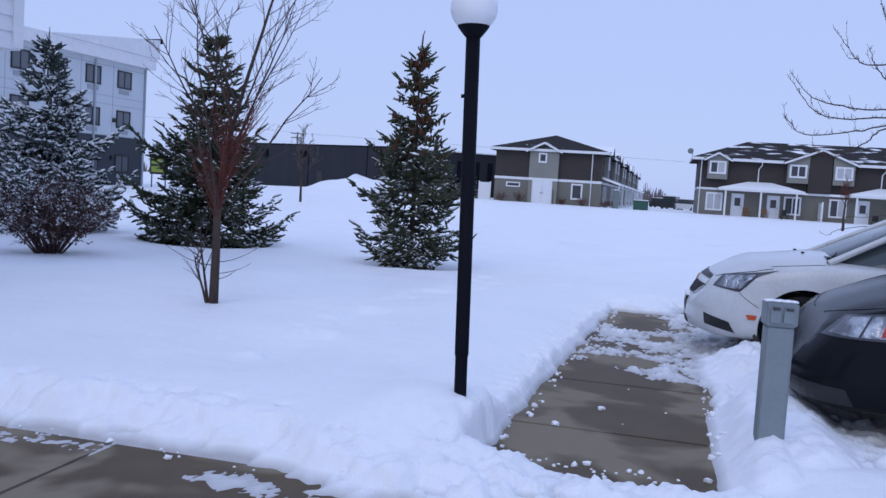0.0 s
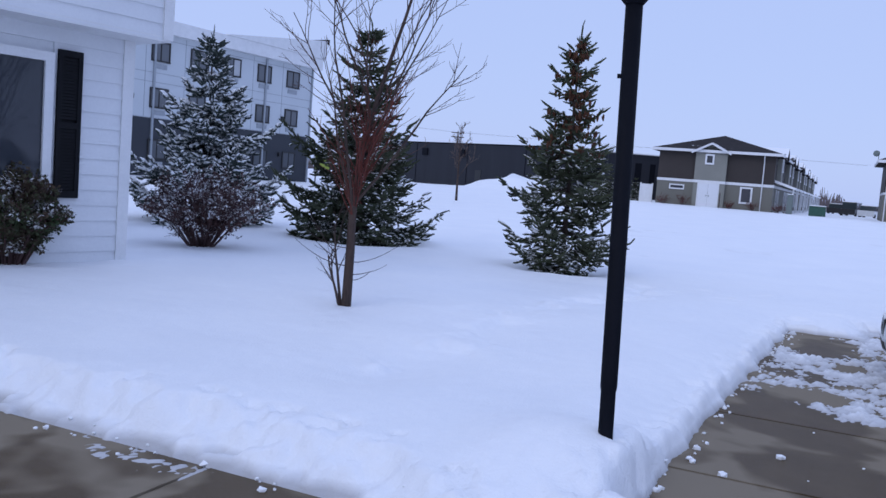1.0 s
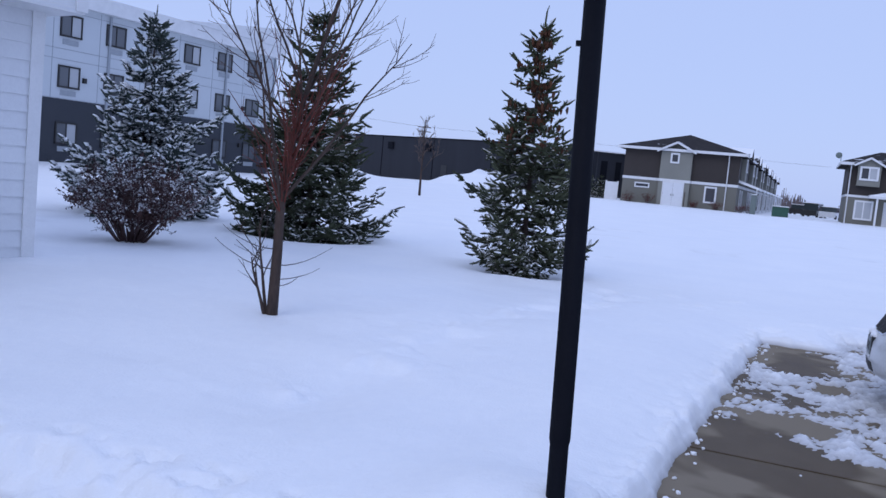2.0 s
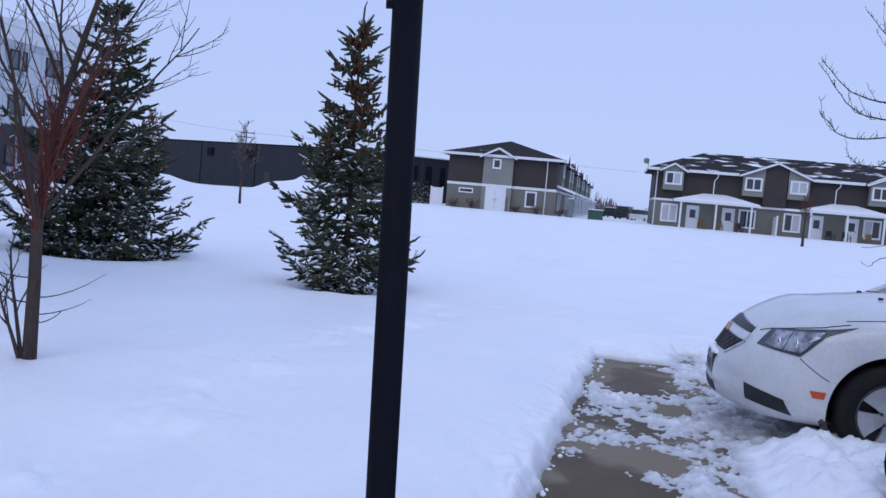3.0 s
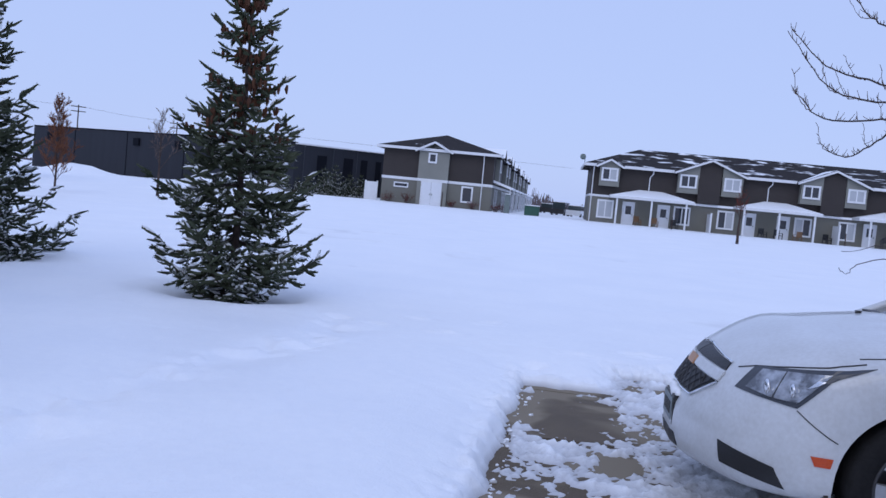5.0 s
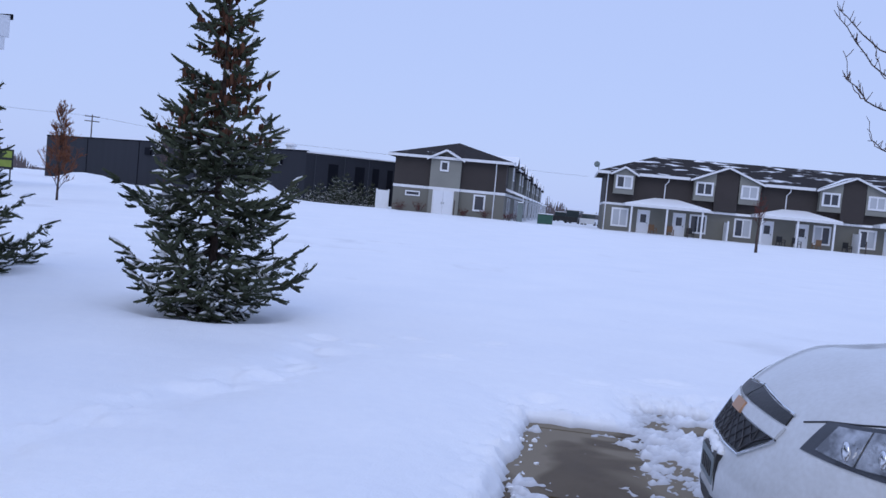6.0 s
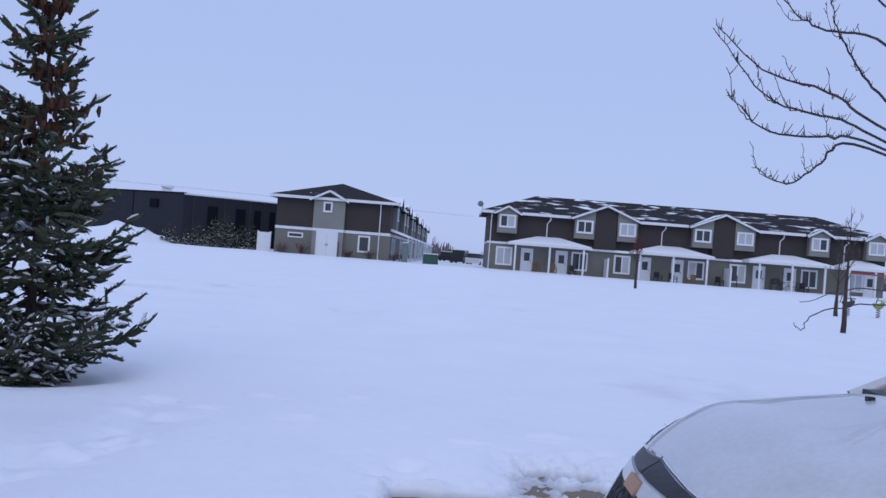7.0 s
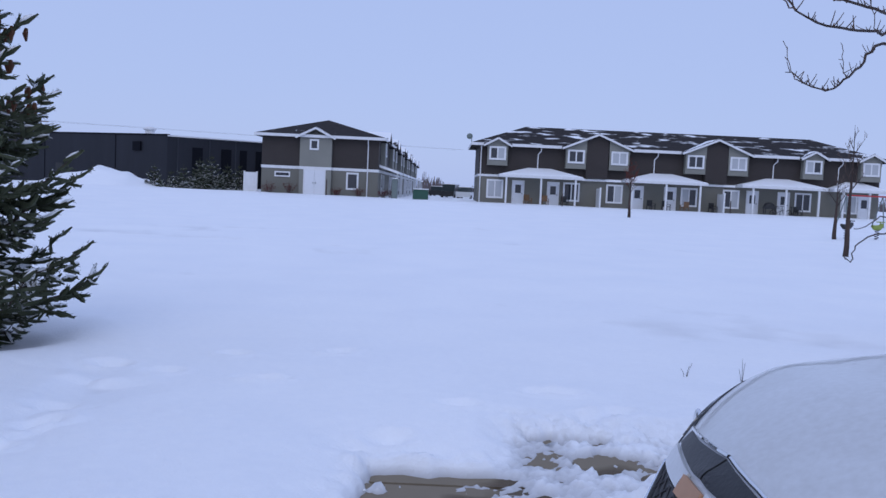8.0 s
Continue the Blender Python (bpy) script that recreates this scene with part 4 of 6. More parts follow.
# ---- trees ----
def spruce(name, x, y, height, radius, seed, mat, label, profile, cones=0, whorl=0.27, per=7, snow=0.3, stout=0.025, stray=0.1, inner=4, ragged=0.1):
    """A spruce of whorled boughs; profile gives (share of the height, share of the radius)."""
    rng = random.Random(seed)
    e = empty(name, pose(x, y, ground_z(x, y)), label, "tree")
    vs, fs, nv, nf, cv, cf, sv, sf = [], [], [], [], [], [], [], []
    tube(vs, fs, [(0, 0, -0.2), (0.02, 0, height * 0.3), (-0.01, 0.02, height * 0.7), (0, 0, height)], [0.011 * height + 0.012, 0.008 * height + 0.01, 0.004 * height + 0.008, 0.008], 7)
    us, rs = [p[0] for p in profile], [p[1] for p in profile]

    def finger(p, d, length, rad, white):
        """A needled shoot, bent a little, with needles that stand off it and perhaps a cap of snow."""
        d = d.normalized()
        bend = Vector((rng.uniform(-0.1, 0.1), rng.uniform(-0.1, 0.1), rng.uniform(-0.05, 0.2))) * length
        mid, tip = p + d * length * 0.55, p + d * length + bend
        tube(nv, nf, [p, mid, tip], [rad * 0.6, rad * 0.85, rad * 0.35], 4)
        o = d.orthogonal().normalized()
        t2 = d.cross(o)
        for k in range(9):
            a, t = rng.uniform(0, 6.283), rng.uniform(0.05, 1.0)
            out = o * math.cos(a) + t2 * math.sin(a)
            c = p.lerp(tip, t) + out * rad * 0.5
            w = d.cross(out) * rad * 0.28
            b = len(nv)
            nv.extend((c - w, c + w, c + (out * 0.75 + d * 0.9) * rad * rng.uniform(0.8, 1.4)))
            nf.append((b, b + 1, b + 2))
        if rng.random() < white and abs(d.z) < 0.8:
            r = rad * rng.uniform(0.55, 0.95) * (1.35 if snow > 1 else 1)
            up = Vector((0, 0, rad * 0.55))
            b = len(sv)
            t0, t1 = rng.uniform(0.0, 0.3), rng.uniform(0.7, 1.0)
            q0, q1, q2 = p.lerp(tip, t0) + up, p.lerp(tip, (t0 + t1) / 2) + up * 1.15, p.lerp(tip, t1) + up
            tube(sv, sf, [q0, q1, q2], [r * 0.4, r, r * 0.3], 5)
            for k in range(b, len(sv)):
                sv[k] = sv[k] + Vector((rng.uniform(-1, 1), rng.uniform(-1, 1), rng.uniform(-0.6, 0.4))) * r * 0.3

    def bough(z, u, ang, ln):
        d = Vector((math.cos(ang), math.sin(ang), 0))
        side = Vector((-math.sin(ang), math.cos(ang), 0))
        rise = -0.04 + 0.3 * u + rng.uniform(-0.16, 0.14)
        sag = (0.26 - 0.12 * u) * rng.uniform(0.5, 1.2)
        kink = rng.uniform(-0.16, 0.16) * ln
        pts = []
        for t in (0, 0.2, 0.4, 0.6, 0.8, 1.0):
            h = z + ln * (rise * t - sag * math.sin(math.pi * min(1, t * 0.8)) + 0.2 * t ** 3)
            pts.append(d * ln * t + side * kink * t * t + Vector((0, 0, max(h, 0.03 + 0.07 * rng.random()))))
        tube(vs, fs, pts, [0.008 + 0.008 * ln, 0.009 + 0.004 * ln, 0.009, 0.008, 0.006, 0.004], 4)
        white = snow * max(0.08, 1.35 - 1.5 * u) * rng.uniform(0.3, 1.35)
        n = max(2, int(ln / 0.105))
        for j in range(n):
            t = 0.16 + 0.84 * (j + rng.uniform(0.2, 0.8)) / n
            i = min(4, int(t * 5))
            p = pts[i].lerp(pts[i + 1], min(1, t * 5 - i))
            ax = (pts[i + 1] - pts[i]).normalized()
            w = min(0.6, (1.05 - t) * 0.5 * ln + 0.13) * rng.uniform(0.65, 1.1)
            for sgn in (-1, 1):
                if rng.random() < 0.08:
                    continue
                sd = (side * sgn * 0.85 + ax * rng.uniform(0.5, 0.85) + Vector((0, 0, rng.uniform(-0.6, 0.2) * (0.4 + t)))).normalized()
                m = max(1, int(round(w / 0.135)))
                q = p.copy()
                for g in range(m):
                    dd = (sd + Vector((rng.uniform(-0.2, 0.2), rng.uniform(-0.2, 0.2), rng.uniform(-0.15, 0.3)))).normalized()
                    finger(q, dd, rng.uniform(0.13, 0.19), stout * rng.uniform(0.8, 1.1), white * (0.45 + 0.7 * t))
                    if g < m - 1 or rng.random() < 0.4:
                        finger(q, (sd * 0.55 + ax * rng.choice((0.9, 0.9, -0.5)) + Vector((0, 0, rng.uniform(-0.5, 0.45)))).normalized(), rng.uniform(0.1, 0.16), stout * 0.9, white)
                    q = q + sd * 0.135
        finger(pts[5] - d * 0.04, (d + Vector((0, 0, 0.45))).normalized(), 0.2, stout * 0.95, white)
        if cones and u > 0.5 and rng.random() < cones:
            for c in range(9):
                p = pts[1].lerp(pts[5], rng.random()) + Vector((rng.uniform(-0.06, 0.06), rng.uniform(-0.06, 0.06), 0))
                tube(cv, cf, [p, p + Vector((rng.uniform(-0.01, 0.01), 0, -0.05)), p + Vector((0, 0, -0.11))], [0.014, 0.025, 0.009], 5)

    z = 0.14
    while z < height * 0.975:
        u = z / height
        reach = radius * float(np.interp(u, us, rs)) * rng.uniform(1 - ragged, 1 + ragged)
        gap = whorl * (1 - 0.05 * u)
        n = per if u < 0.55 else max(4, per - 2)
        start = rng.uniform(0, 6.28)
        for k in range(n):
            ln = reach * rng.uniform(0.74, 1.08) * (rng.uniform(1.2, 1.45) if rng.random() < stray and u > 0.15 else 1)
            bough(z + rng.uniform(-0.12, 0.12) * gap, u, start + k * 6.283 / n + rng.uniform(-0.22, 0.22), max(0.13, ln))
        for k in range(inner if u < 0.6 else inner // 2):
            bough(min(height * 0.96, z + rng.uniform(0.25, 0.8) * gap), u, rng.uniform(0, 6.28), max(0.12, reach * rng.uniform(0.45, 0.8)))
        z += gap
    for k in range(5):
        finger(Vector((0, 0, height - 0.13 * k)), Vector((rng.uniform(-0.25, 0.25), rng.uniform(-0.25, 0.25), 1)), 0.22, 0.017, 0)
    from_lists("trunk", vs, fs, BARK, e)
    from_lists("crown", nv, nf, mat, e)
    if sv:
        tagged(from_lists("snow_load", sv, sf, SNOW_PLAIN, e, "snow lying along the branches", True), kind="stuff")
    if cv:
        tagged(from_lists("cone_crop", cv, cf, CONE, e, "brown cones"), kind="stuff")
    return e


def vase_tree(name, x, y, height, seed, label):
    """A bare young tree: short trunk, many steep limbs with fine spurs, red suckers, a second stem at its foot."""
    rng = random.Random(seed)
    e = empty(name, pose(x, y, ground_z(x, y)), label, "tree")
    lists = {k: ([], []) for k in ("trunk", "limb", "twig", "sucker")}

    def stem(kind, p, d, ln, r0, r1, wander, lift, steps=7, sides=4):
        pts, q, dd = [p.copy()], p.copy(), d.normalized()
        for k in range(steps):
            dd = (dd + Vector((rng.gauss(0, wander), rng.gauss(0, wander), lift + rng.gauss(0, wander * 0.5)))).normalized()
            q = q + dd * ln / steps
            pts.append(q.copy())
        tube(*lists[kind], pts, [r0 + (r1 - r0) * k / steps for k in range(steps + 1)], sides)
        return pts

    def dress(pts, kind, count, ln, rad, low=0.2, level=0):
        for k in range(count):
            t = rng.uniform(low, 1.0) * (len(pts) - 1)
            i = min(len(pts) - 2, int(t))
            p, ax = pts[i].lerp(pts[i + 1], t - i), (pts[i + 1] - pts[i]).normalized()
            o = ax.orthogonal().normalized()
            o.rotate(Matrix.Rotation(rng.uniform(0, 6.28), 3, ax))
            size = ln * rng.uniform(0.35, 1.0)
            sub = stem(kind, p, ax * 0.85 + o * rng.uniform(0.45, 0.8), size, rad, max(0.0016, rad * 0.4), 0.1, 0.07, 4, 3)
            if level < 1:
                dress(sub, kind, int(size / 0.11), 0.16, 0.0024, 0.15, level + 1)

    trunk = stem("trunk", Vector((0, 0, -0.1)), Vector((0.03, 0, 1)), 1.05, 0.05, 0.037, 0.015, 0, 5, 9)
    leader = stem("trunk", trunk[-1], Vector((0.02, 0, 1)), height - 0.95, 0.033, 0.005, 0.035, 0.04, 12, 6)
    dress(leader, "twig", 15, 0.75, 0.006, 0.28)
    for k in range(10):
        t = k / 9
        p = trunk[-1].lerp(leader[4], t) if k > 2 else trunk[-1]
        a = 2.4 * k + rng.uniform(-0.3, 0.3)
        pts = stem("limb", p, Vector((math.cos(a), math.sin(a), rng.uniform(1.1, 2.2))), rng.uniform(1.5, 2.2) * (1.05 - 0.3 * t), 0.017 - 0.005 * t, 0.0035, 0.085, 0.03, 9, 5)
        dress(pts, "twig", 10, 0.62, 0.0045)
    for k in range(44):
        p = trunk[-1].lerp(leader[3], rng.random()) + Vector((rng.gauss(0, 0.02), rng.gauss(0, 0.02), -0.12))
        a = rng.uniform(0, 6.28)
        pts = stem("sucker", p, Vector((math.cos(a), math.sin(a), rng.uniform(0.8, 2.2))), rng.uniform(0.35, 0.95), 0.0075, 0.0025, 0.09, 0.08, 5, 4)
        dress(pts, "sucker", 3, 0.3, 0.003, 0.3, 1)
    for a, ln, tilt in ((2.9, 0.8, 6.0), (3.7, 0.55, 3.5)):
        pts = stem("limb", Vector((-0.05, 0.0, -0.05)), Vector((math.cos(a), math.sin(a), tilt)), ln, 0.017, 0.006, 0.05, 0.04, 6, 5)
        dress(pts, "limb", 6, 0.5, 0.006, 0.3)
    for a, z, ln in ((2.9, 0.38, 0.6), (0.2, 0.42, 0.5), (0.6, 0.3, 0.4), (3.4, 0.55, 0.5), (5.9, 0.25, 0.3)):
        stem("limb", Vector((0, 0, z)), Vector((math.cos(a), math.sin(a), -0.1)), ln, 0.006, 0.002, 0.07, 0.14, 6, 4)
    from_lists("trunk", *lists["trunk"], BARK, e, smooth=True)
    from_lists("limb_crown", *lists["limb"], BARK, e)
    from_lists("twig_crown", *lists["twig"], DARK_TWIG, e, "dark brown spurred twigs")
    from_lists("sucker_growth", *lists["sucker"], RED_TWIG, e, "red-brown suckers")
    return e


def bare_tree(name, x, y, height, spread, seed, label, bark, twig, trunk_r, leaders=6, fork=0.3, twigs=1.0, lean=(0, 0), levels=3, shoots=0, up=0.75, sink=0.1, twig_r=0.004, split=9.0):
    rng = random.Random(seed)
    e = empty(name, pose(x, y, ground_z(x, y)), label, "tree")
    tv, tf, bv, bf, uv, uf = [], [], [], [], [], []
    top = Vector((lean[0], lean[1], height * 0.97))
    trunk = [Vector((0, 0, -sink))] + [Vector((lean[0] * t + rng.uniform(-0.02, 0.02), lean[1] * t + rng.uniform(-0.02, 0.02), height * 0.97 * t)) for t in (0.08, 0.25, 0.45, 0.65, 0.82, 1)]
    tube(tv, tf, trunk, [trunk_r * k for k in (1.15, 1.0, 0.82, 0.55, 0.33, 0.17, 0.05)], 8)

    def branch(p, d, ln, rad, level):
        pts, q, dd = [p], p.copy(), d.normalized()
        steps = 4
        for s in range(steps):
            dd = (dd + Vector((rng.uniform(-0.2, 0.2), rng.uniform(-0.2, 0.2), rng.uniform(-0.08, 0.22)))).normalized()
            q = q + dd * ln / steps
            pts.append(q.copy())
        high = p.z > height * split
        tube(tv if level == 0 else (uv if high else bv), tf if level == 0 else (uf if high else bf), pts, [max(twig_r * 0.6, rad * (1 - 0.85 * s / steps)) for s in range(steps + 1)], 5 if level == 0 else 3)
        if level < levels - 1:
            n = int((6, 7, 5)[min(level, 2)] * twigs * (0.5 if high else 1))
            for k in range(n):
                t = rng.uniform(0.2, 1.0)
                i = min(steps - 1, int(t * steps))
                b = pts[i].lerp(pts[i + 1], t * steps - i)
                axis = (pts[i + 1] - pts[i]).normalized()
                o = axis.orthogonal().normalized()
                o.rotate(Matrix.Rotation(rng.uniform(0, 6.28), 3, axis))
                branch(b, axis * 0.8 + o * rng.uniform(0.5, 0.9) + Vector((0, 0, 0.2)), ln * rng.uniform(0.22, 0.5), max(twig_r, rad * 0.45), level + 1)

    for k in range(leaders):
        t = fork + (0.93 - fork) * k / leaders
        i = min(5, int(t * 6))
        p = Vector((lean[0] * t, lean[1] * t, height * 0.97 * t))
        ang = k * 2.4 + rng.uniform(-0.4, 0.4)
        ln = spread * (1.1 - 0.75 * (t - fork) / (1 - fork)) * rng.uniform(0.8, 1.25) / max(0.35, math.sqrt(1 - up * up))
        branch(p, Vector((math.cos(ang), math.sin(ang), up / math.sqrt(max(0.05, 1 - up * up)))), ln, trunk_r * 0.34 * (1.1 - 0.6 * t), 0)
    for k in range(shoots):
        ang = rng.uniform(0, 6.28)
        branch(Vector((0, 0, rng.uniform(0.05, height * 0.1))), Vector((math.cos(ang) * 0.5, math.sin(ang) * 0.5, 1.0)), rng.uniform(0.5, 1.0), 0.016, max(0, levels - 2))
    from_lists("trunk", tv, tf, bark, e)
    from_lists("twig_crown", bv, bf, twig, e)
    if uv:
        from_lists("upper_twig_crown", uv, uf, PALE_TWIG, e, "pale brown upper twigs")
    return e


def bush(name, x, y, height, radius, seed, label, mat, stems=26, twigs=9, leafy=None):
    rng = random.Random(seed)
    e = empty(name, pose(x, y, ground_z(x, y)), label, "bush")
    v, f, lv, lf = [], [], [], []
    for s in range(stems):
        ang, k = rng.uniform(0, 6.28), math.sqrt(rng.random())
        tip = Vector((math.cos(ang) * radius * k, math.sin(ang) * radius * k, height * (1 - 0.45 * k * k) * rng.uniform(0.75, 1.1)))
        p0 = Vector((math.cos(ang) * 0.12 * k, math.sin(ang) * 0.12 * k, -0.1))
        mid = p0.lerp(tip, 0.5) + Vector((0, 0, 0.12 * height))
        tube(v, f, [p0, mid, tip], [0.012, 0.009, 0.004], 4)
        for t in range(twigs):
            u = rng.uniform(0.25, 1.0)
            b = p0.lerp(mid, u * 2) if u < 0.5 else mid.lerp(tip, u * 2 - 1)
            d = Vector((rng.uniform(-1, 1), rng.uniform(-1, 1), rng.uniform(-0.2, 1))).normalized()
            ln = rng.uniform(0.12, 0.3) * max(0.6, radius)
            end = b + d * ln
            tube(v, f, [b, b + d * ln * 0.5 + Vector((0, 0, 0.02)), end], [0.005, 0.004, 0.002], 3)
            for c in range(9):
                q = b.lerp(end, rng.random())
                sz = rng.uniform(0.012, 0.028)
                a = len(lv)
                o = Vector((rng.uniform(-1, 1), rng.uniform(-1, 1), rng.uniform(-1, 1))).normalized() * sz
                w = o.orthogonal().normalized() * sz * 0.6
                lv.extend((q, q + o + w, q + o * 2, q + o - w))
                lf.append((a, a + 1, a + 2, a + 3))
    from_lists("stem_thicket", v, f, mat, e)
    from_lists("foliage", lv, lf, leafy or mat, e)
    return e


# ---- lamp post ----
def lamp_post(x, y, lean):
    e = empty("street_lamp", pose(x, y, ground_z(x, y), 0, lean, 0), "black steel lamp post with a white globe", "lamp")
    v, f = [], []
    H = 2.075
    tube(v, f, [(0, 0, -0.25), (0, 0, 0.22), (0, 0, 0.24)], [0.037, 0.037, 0.037], 20)
    from_lists("pole_base", v, f, BLACK_PAINT, e, smooth=True)
    v, f = [], []
    tube(v, f, [(0, 0, 0.22), (0, 0, 0.24), (0, 0, H)], [0.038, 0.0415, 0.0415], 20)
    from_lists("pole", v, f, BLACK_PAINT, e, smooth=True)
    v, f = [], []
    tube(v, f, [(0, 0, H), (0, 0, H + 0.03), (0, 0, H + 0.06), (0, 0, H + 0.085)], [0.045, 0.07, 0.092, 0.095], 20)
    from_lists("globe_fitter", v, f, BLACK_PAINT, e)
    bm = bmesh.new()
    bmesh.ops.create_uvsphere(bm, u_segments=32, v_segments=20, radius=0.136, matrix=Matrix.Translation((0, 0, H + 0.165)))
    part("globe", bm, GLOBE, e, "white opal plastic globe", True)
    part("bolt", boxes((-0.058, -0.04, -0.01, 0.01, 1.73, 1.75)), BLACK_PAINT, e)
    return e


BUSH_LEAF = snowy(material("withered_leaves", (0.105, 0.055, 0.046), 0.85, (0.05, 0.03, 0.028), 3, 30, 0.5, 0.0), 0.42, 0.0, 0.6, 4)
BOX_LEAF = snowy(material("browned_green_leaves", (0.035, 0.06, 0.025), 0.8, (0.07, 0.04, 0.03), 3, 12, 0.5, 0.0), 0.3, 0.2, 0.8, 4)
GLOBE = material("opal_globe", (0.8, 0.81, 0.83), 0.3, (0.74, 0.75, 0.78), 3, 30, 0.3, 0.0)
lamp_post(0.168, 5.2, -1.6)

OPEN_SPRUCE = ((0, 0.45), (0.04, 0.62), (0.1, 0.88), (0.16, 1.0), (0.24, 0.98), (0.32, 0.86), (0.42, 0.72), (0.52, 0.62), (0.6, 0.46), (0.7, 0.36), (0.8, 0.3), (0.88, 0.26), (0.95, 0.1), (1, 0.04))
BROAD_SPRUCE = ((0, 0.72), (0.08, 1.0), (0.2, 0.92), (0.35, 0.72), (0.5, 0.58), (0.65, 0.45), (0.8, 0.3), (0.92, 0.14), (1, 0.04))
spruce("spruce_tree", -0.52, 15.25, 3.95, 1.02, 4, NEEDLE, "dark green spruce dusted with snow, brown cones at its top", OPEN_SPRUCE, cones=0.9, whorl=0.32, per=7, snow=0.5, stout=0.027, stray=0.16, inner=4, ragged=0.2)
spruce("spruce_tree", -4.6, 17.3, 4.2, 1.55, 7, NEEDLE, "broad dark green spruce lightly dusted with snow", BROAD_SPRUCE, cones=0.15, whorl=0.33, per=9, snow=0.34, stout=0.028, inner=5, ragged=0.14)
spruce("spruce_tree", -8.55, 18.7, 4.05, 1.6, 19, NEEDLE_SNOW, "blue-green spruce thickly laden with snow", BROAD_SPRUCE, whorl=0.34, per=9, snow=2.6, stout=0.036, inner=5, ragged=0.14)
vase_tree("young_tree", -2.24, 8.76, 4.1, 12, "bare young tree with red-brown suckers and basal shoots")
bush("red_brown_bush", -6.15, 13.7, 1.2, 1.05, 31, "bare red-brown bush with snow caught in its twigs", BUSH_TWIG, stems=75, twigs=16, leafy=BUSH_LEAF)
bush("boxwood_bush", -6.08, 9.05, 1.0, 0.6, 33, "clipped bush, green and browned, with snow on top", BUSH_TWIG, stems=150, twigs=26, leafy=BOX_LEAF)


# ---- parked cars ----
def car_body_mesh(table, lean, weights):
    """A lofted shell: rows of (x, half width, underside, shoulder, hood edge, hood middle); the nose rings lean back with height."""
    rings = []
    for k, (x, w, zb, zs, ze, zc) in enumerate(table):
        half = [(0.0, zb), (0.55 * w, zb), (0.88 * w, zb + 0.03), (0.975 * w, zb + 0.1), (1.0 * w, 0.42), (1.0 * w, 0.52), (0.995 * w, 0.62 * 0.5 + zs * 0.5), (0.975 * w, zs), (0.93 * w, 0.5 * (zs + ze) + 0.012), (0.86 * w, ze), (0.7 * w, ze + 0.5 * (zc - ze)), (0.42 * w, zc - 0.018), (0.0, zc)]
        lw = weights[k] if k < len(weights) else 0
        ring = [Vector((x + lw * lean * max(0, z - 0.5) + lw * 0.35 * max(0, 0.34 - z), y, z)) for y, z in half]
        ring += [Vector((p.x, -p.y, p.z)) for p in ring[-2:0:-1]]
        rings.append(ring)
    return rings


def finer(rings, cuts=3):
    """Smooth rings between the given ones."""
    out = []
    for i in range(len(rings) - 1):
        a, b, c, d = rings[max(i - 1, 0)], rings[i], rings[i + 1], rings[min(i + 2, len(rings) - 1)]
        for k in range(cuts):
            t = k / cuts
            out.append([0.5 * (2 * q + (r - p) * t + (2 * p - 5 * q + 4 * r - s) * t * t + (3 * q - p - 3 * r + s) * t ** 3) for p, q, r, s in zip(a, b, c, d)])
    out.append(rings[-1])
    # and between the points of each ring
    fine = []
    for ring in out:
        n = len(ring)
        row = []
        for i in range(n):
            p, q, r, s = ring[i - 1], ring[i], ring[(i + 1) % n], ring[(i + 2) % n]
            row.append(q)
            row.append(0.5 * (q + r) + 0.0625 * (q + r - p - s))
        fine.append(row)
    return fine


def loft(rings, caps=True):
    bm = bmesh.new()
    vs = [[bm.verts.new(p) for p in r] for r in rings]
    n = len(rings[0])
    for a, b in zip(vs, vs[1:]):
        for k in range(n):
            bm.faces.new((a[k], a[(k + 1) % n], b[(k + 1) % n], b[k]))
    if caps:
        bm.faces.new(vs[0][::-1]), bm.faces.new(vs[-1])
    bmesh.ops.triangulate(bm, faces=bm.faces)
    bmesh.ops.recalc_face_normals(bm, faces=bm.faces)
    return bm


def cut_round(ob, spots, radius):
    """Cuts wheel wells out of a closed shell, across its full width."""
    for x, z in spots:
        bm = bmesh.new()
        bmesh.ops.create_cone(bm, segments=48, radius1=radius, radius2=radius, depth=3, cap_ends=True, matrix=Matrix.Translation((x, 0, z)) @ Matrix.Rotation(radians(90), 4, "X"))
        me = bpy.data.meshes.new("well")
        bm.to_mesh(me)
        bm.free()
        c = new("well", me)
        c.parent = ob.parent
        mod = ob.modifiers.new("well", "BOOLEAN")
        mod.operation, mod.object, mod.solver = "DIFFERENCE", c, "EXACT"
        bpy.context.view_layer.update()
        got = bpy.data.meshes.new_from_object(ob.evaluated_get(bpy.context.evaluated_depsgraph_get()))
        ob.modifiers.clear()
        ob.data = got
        bpy.data.objects.remove(c)


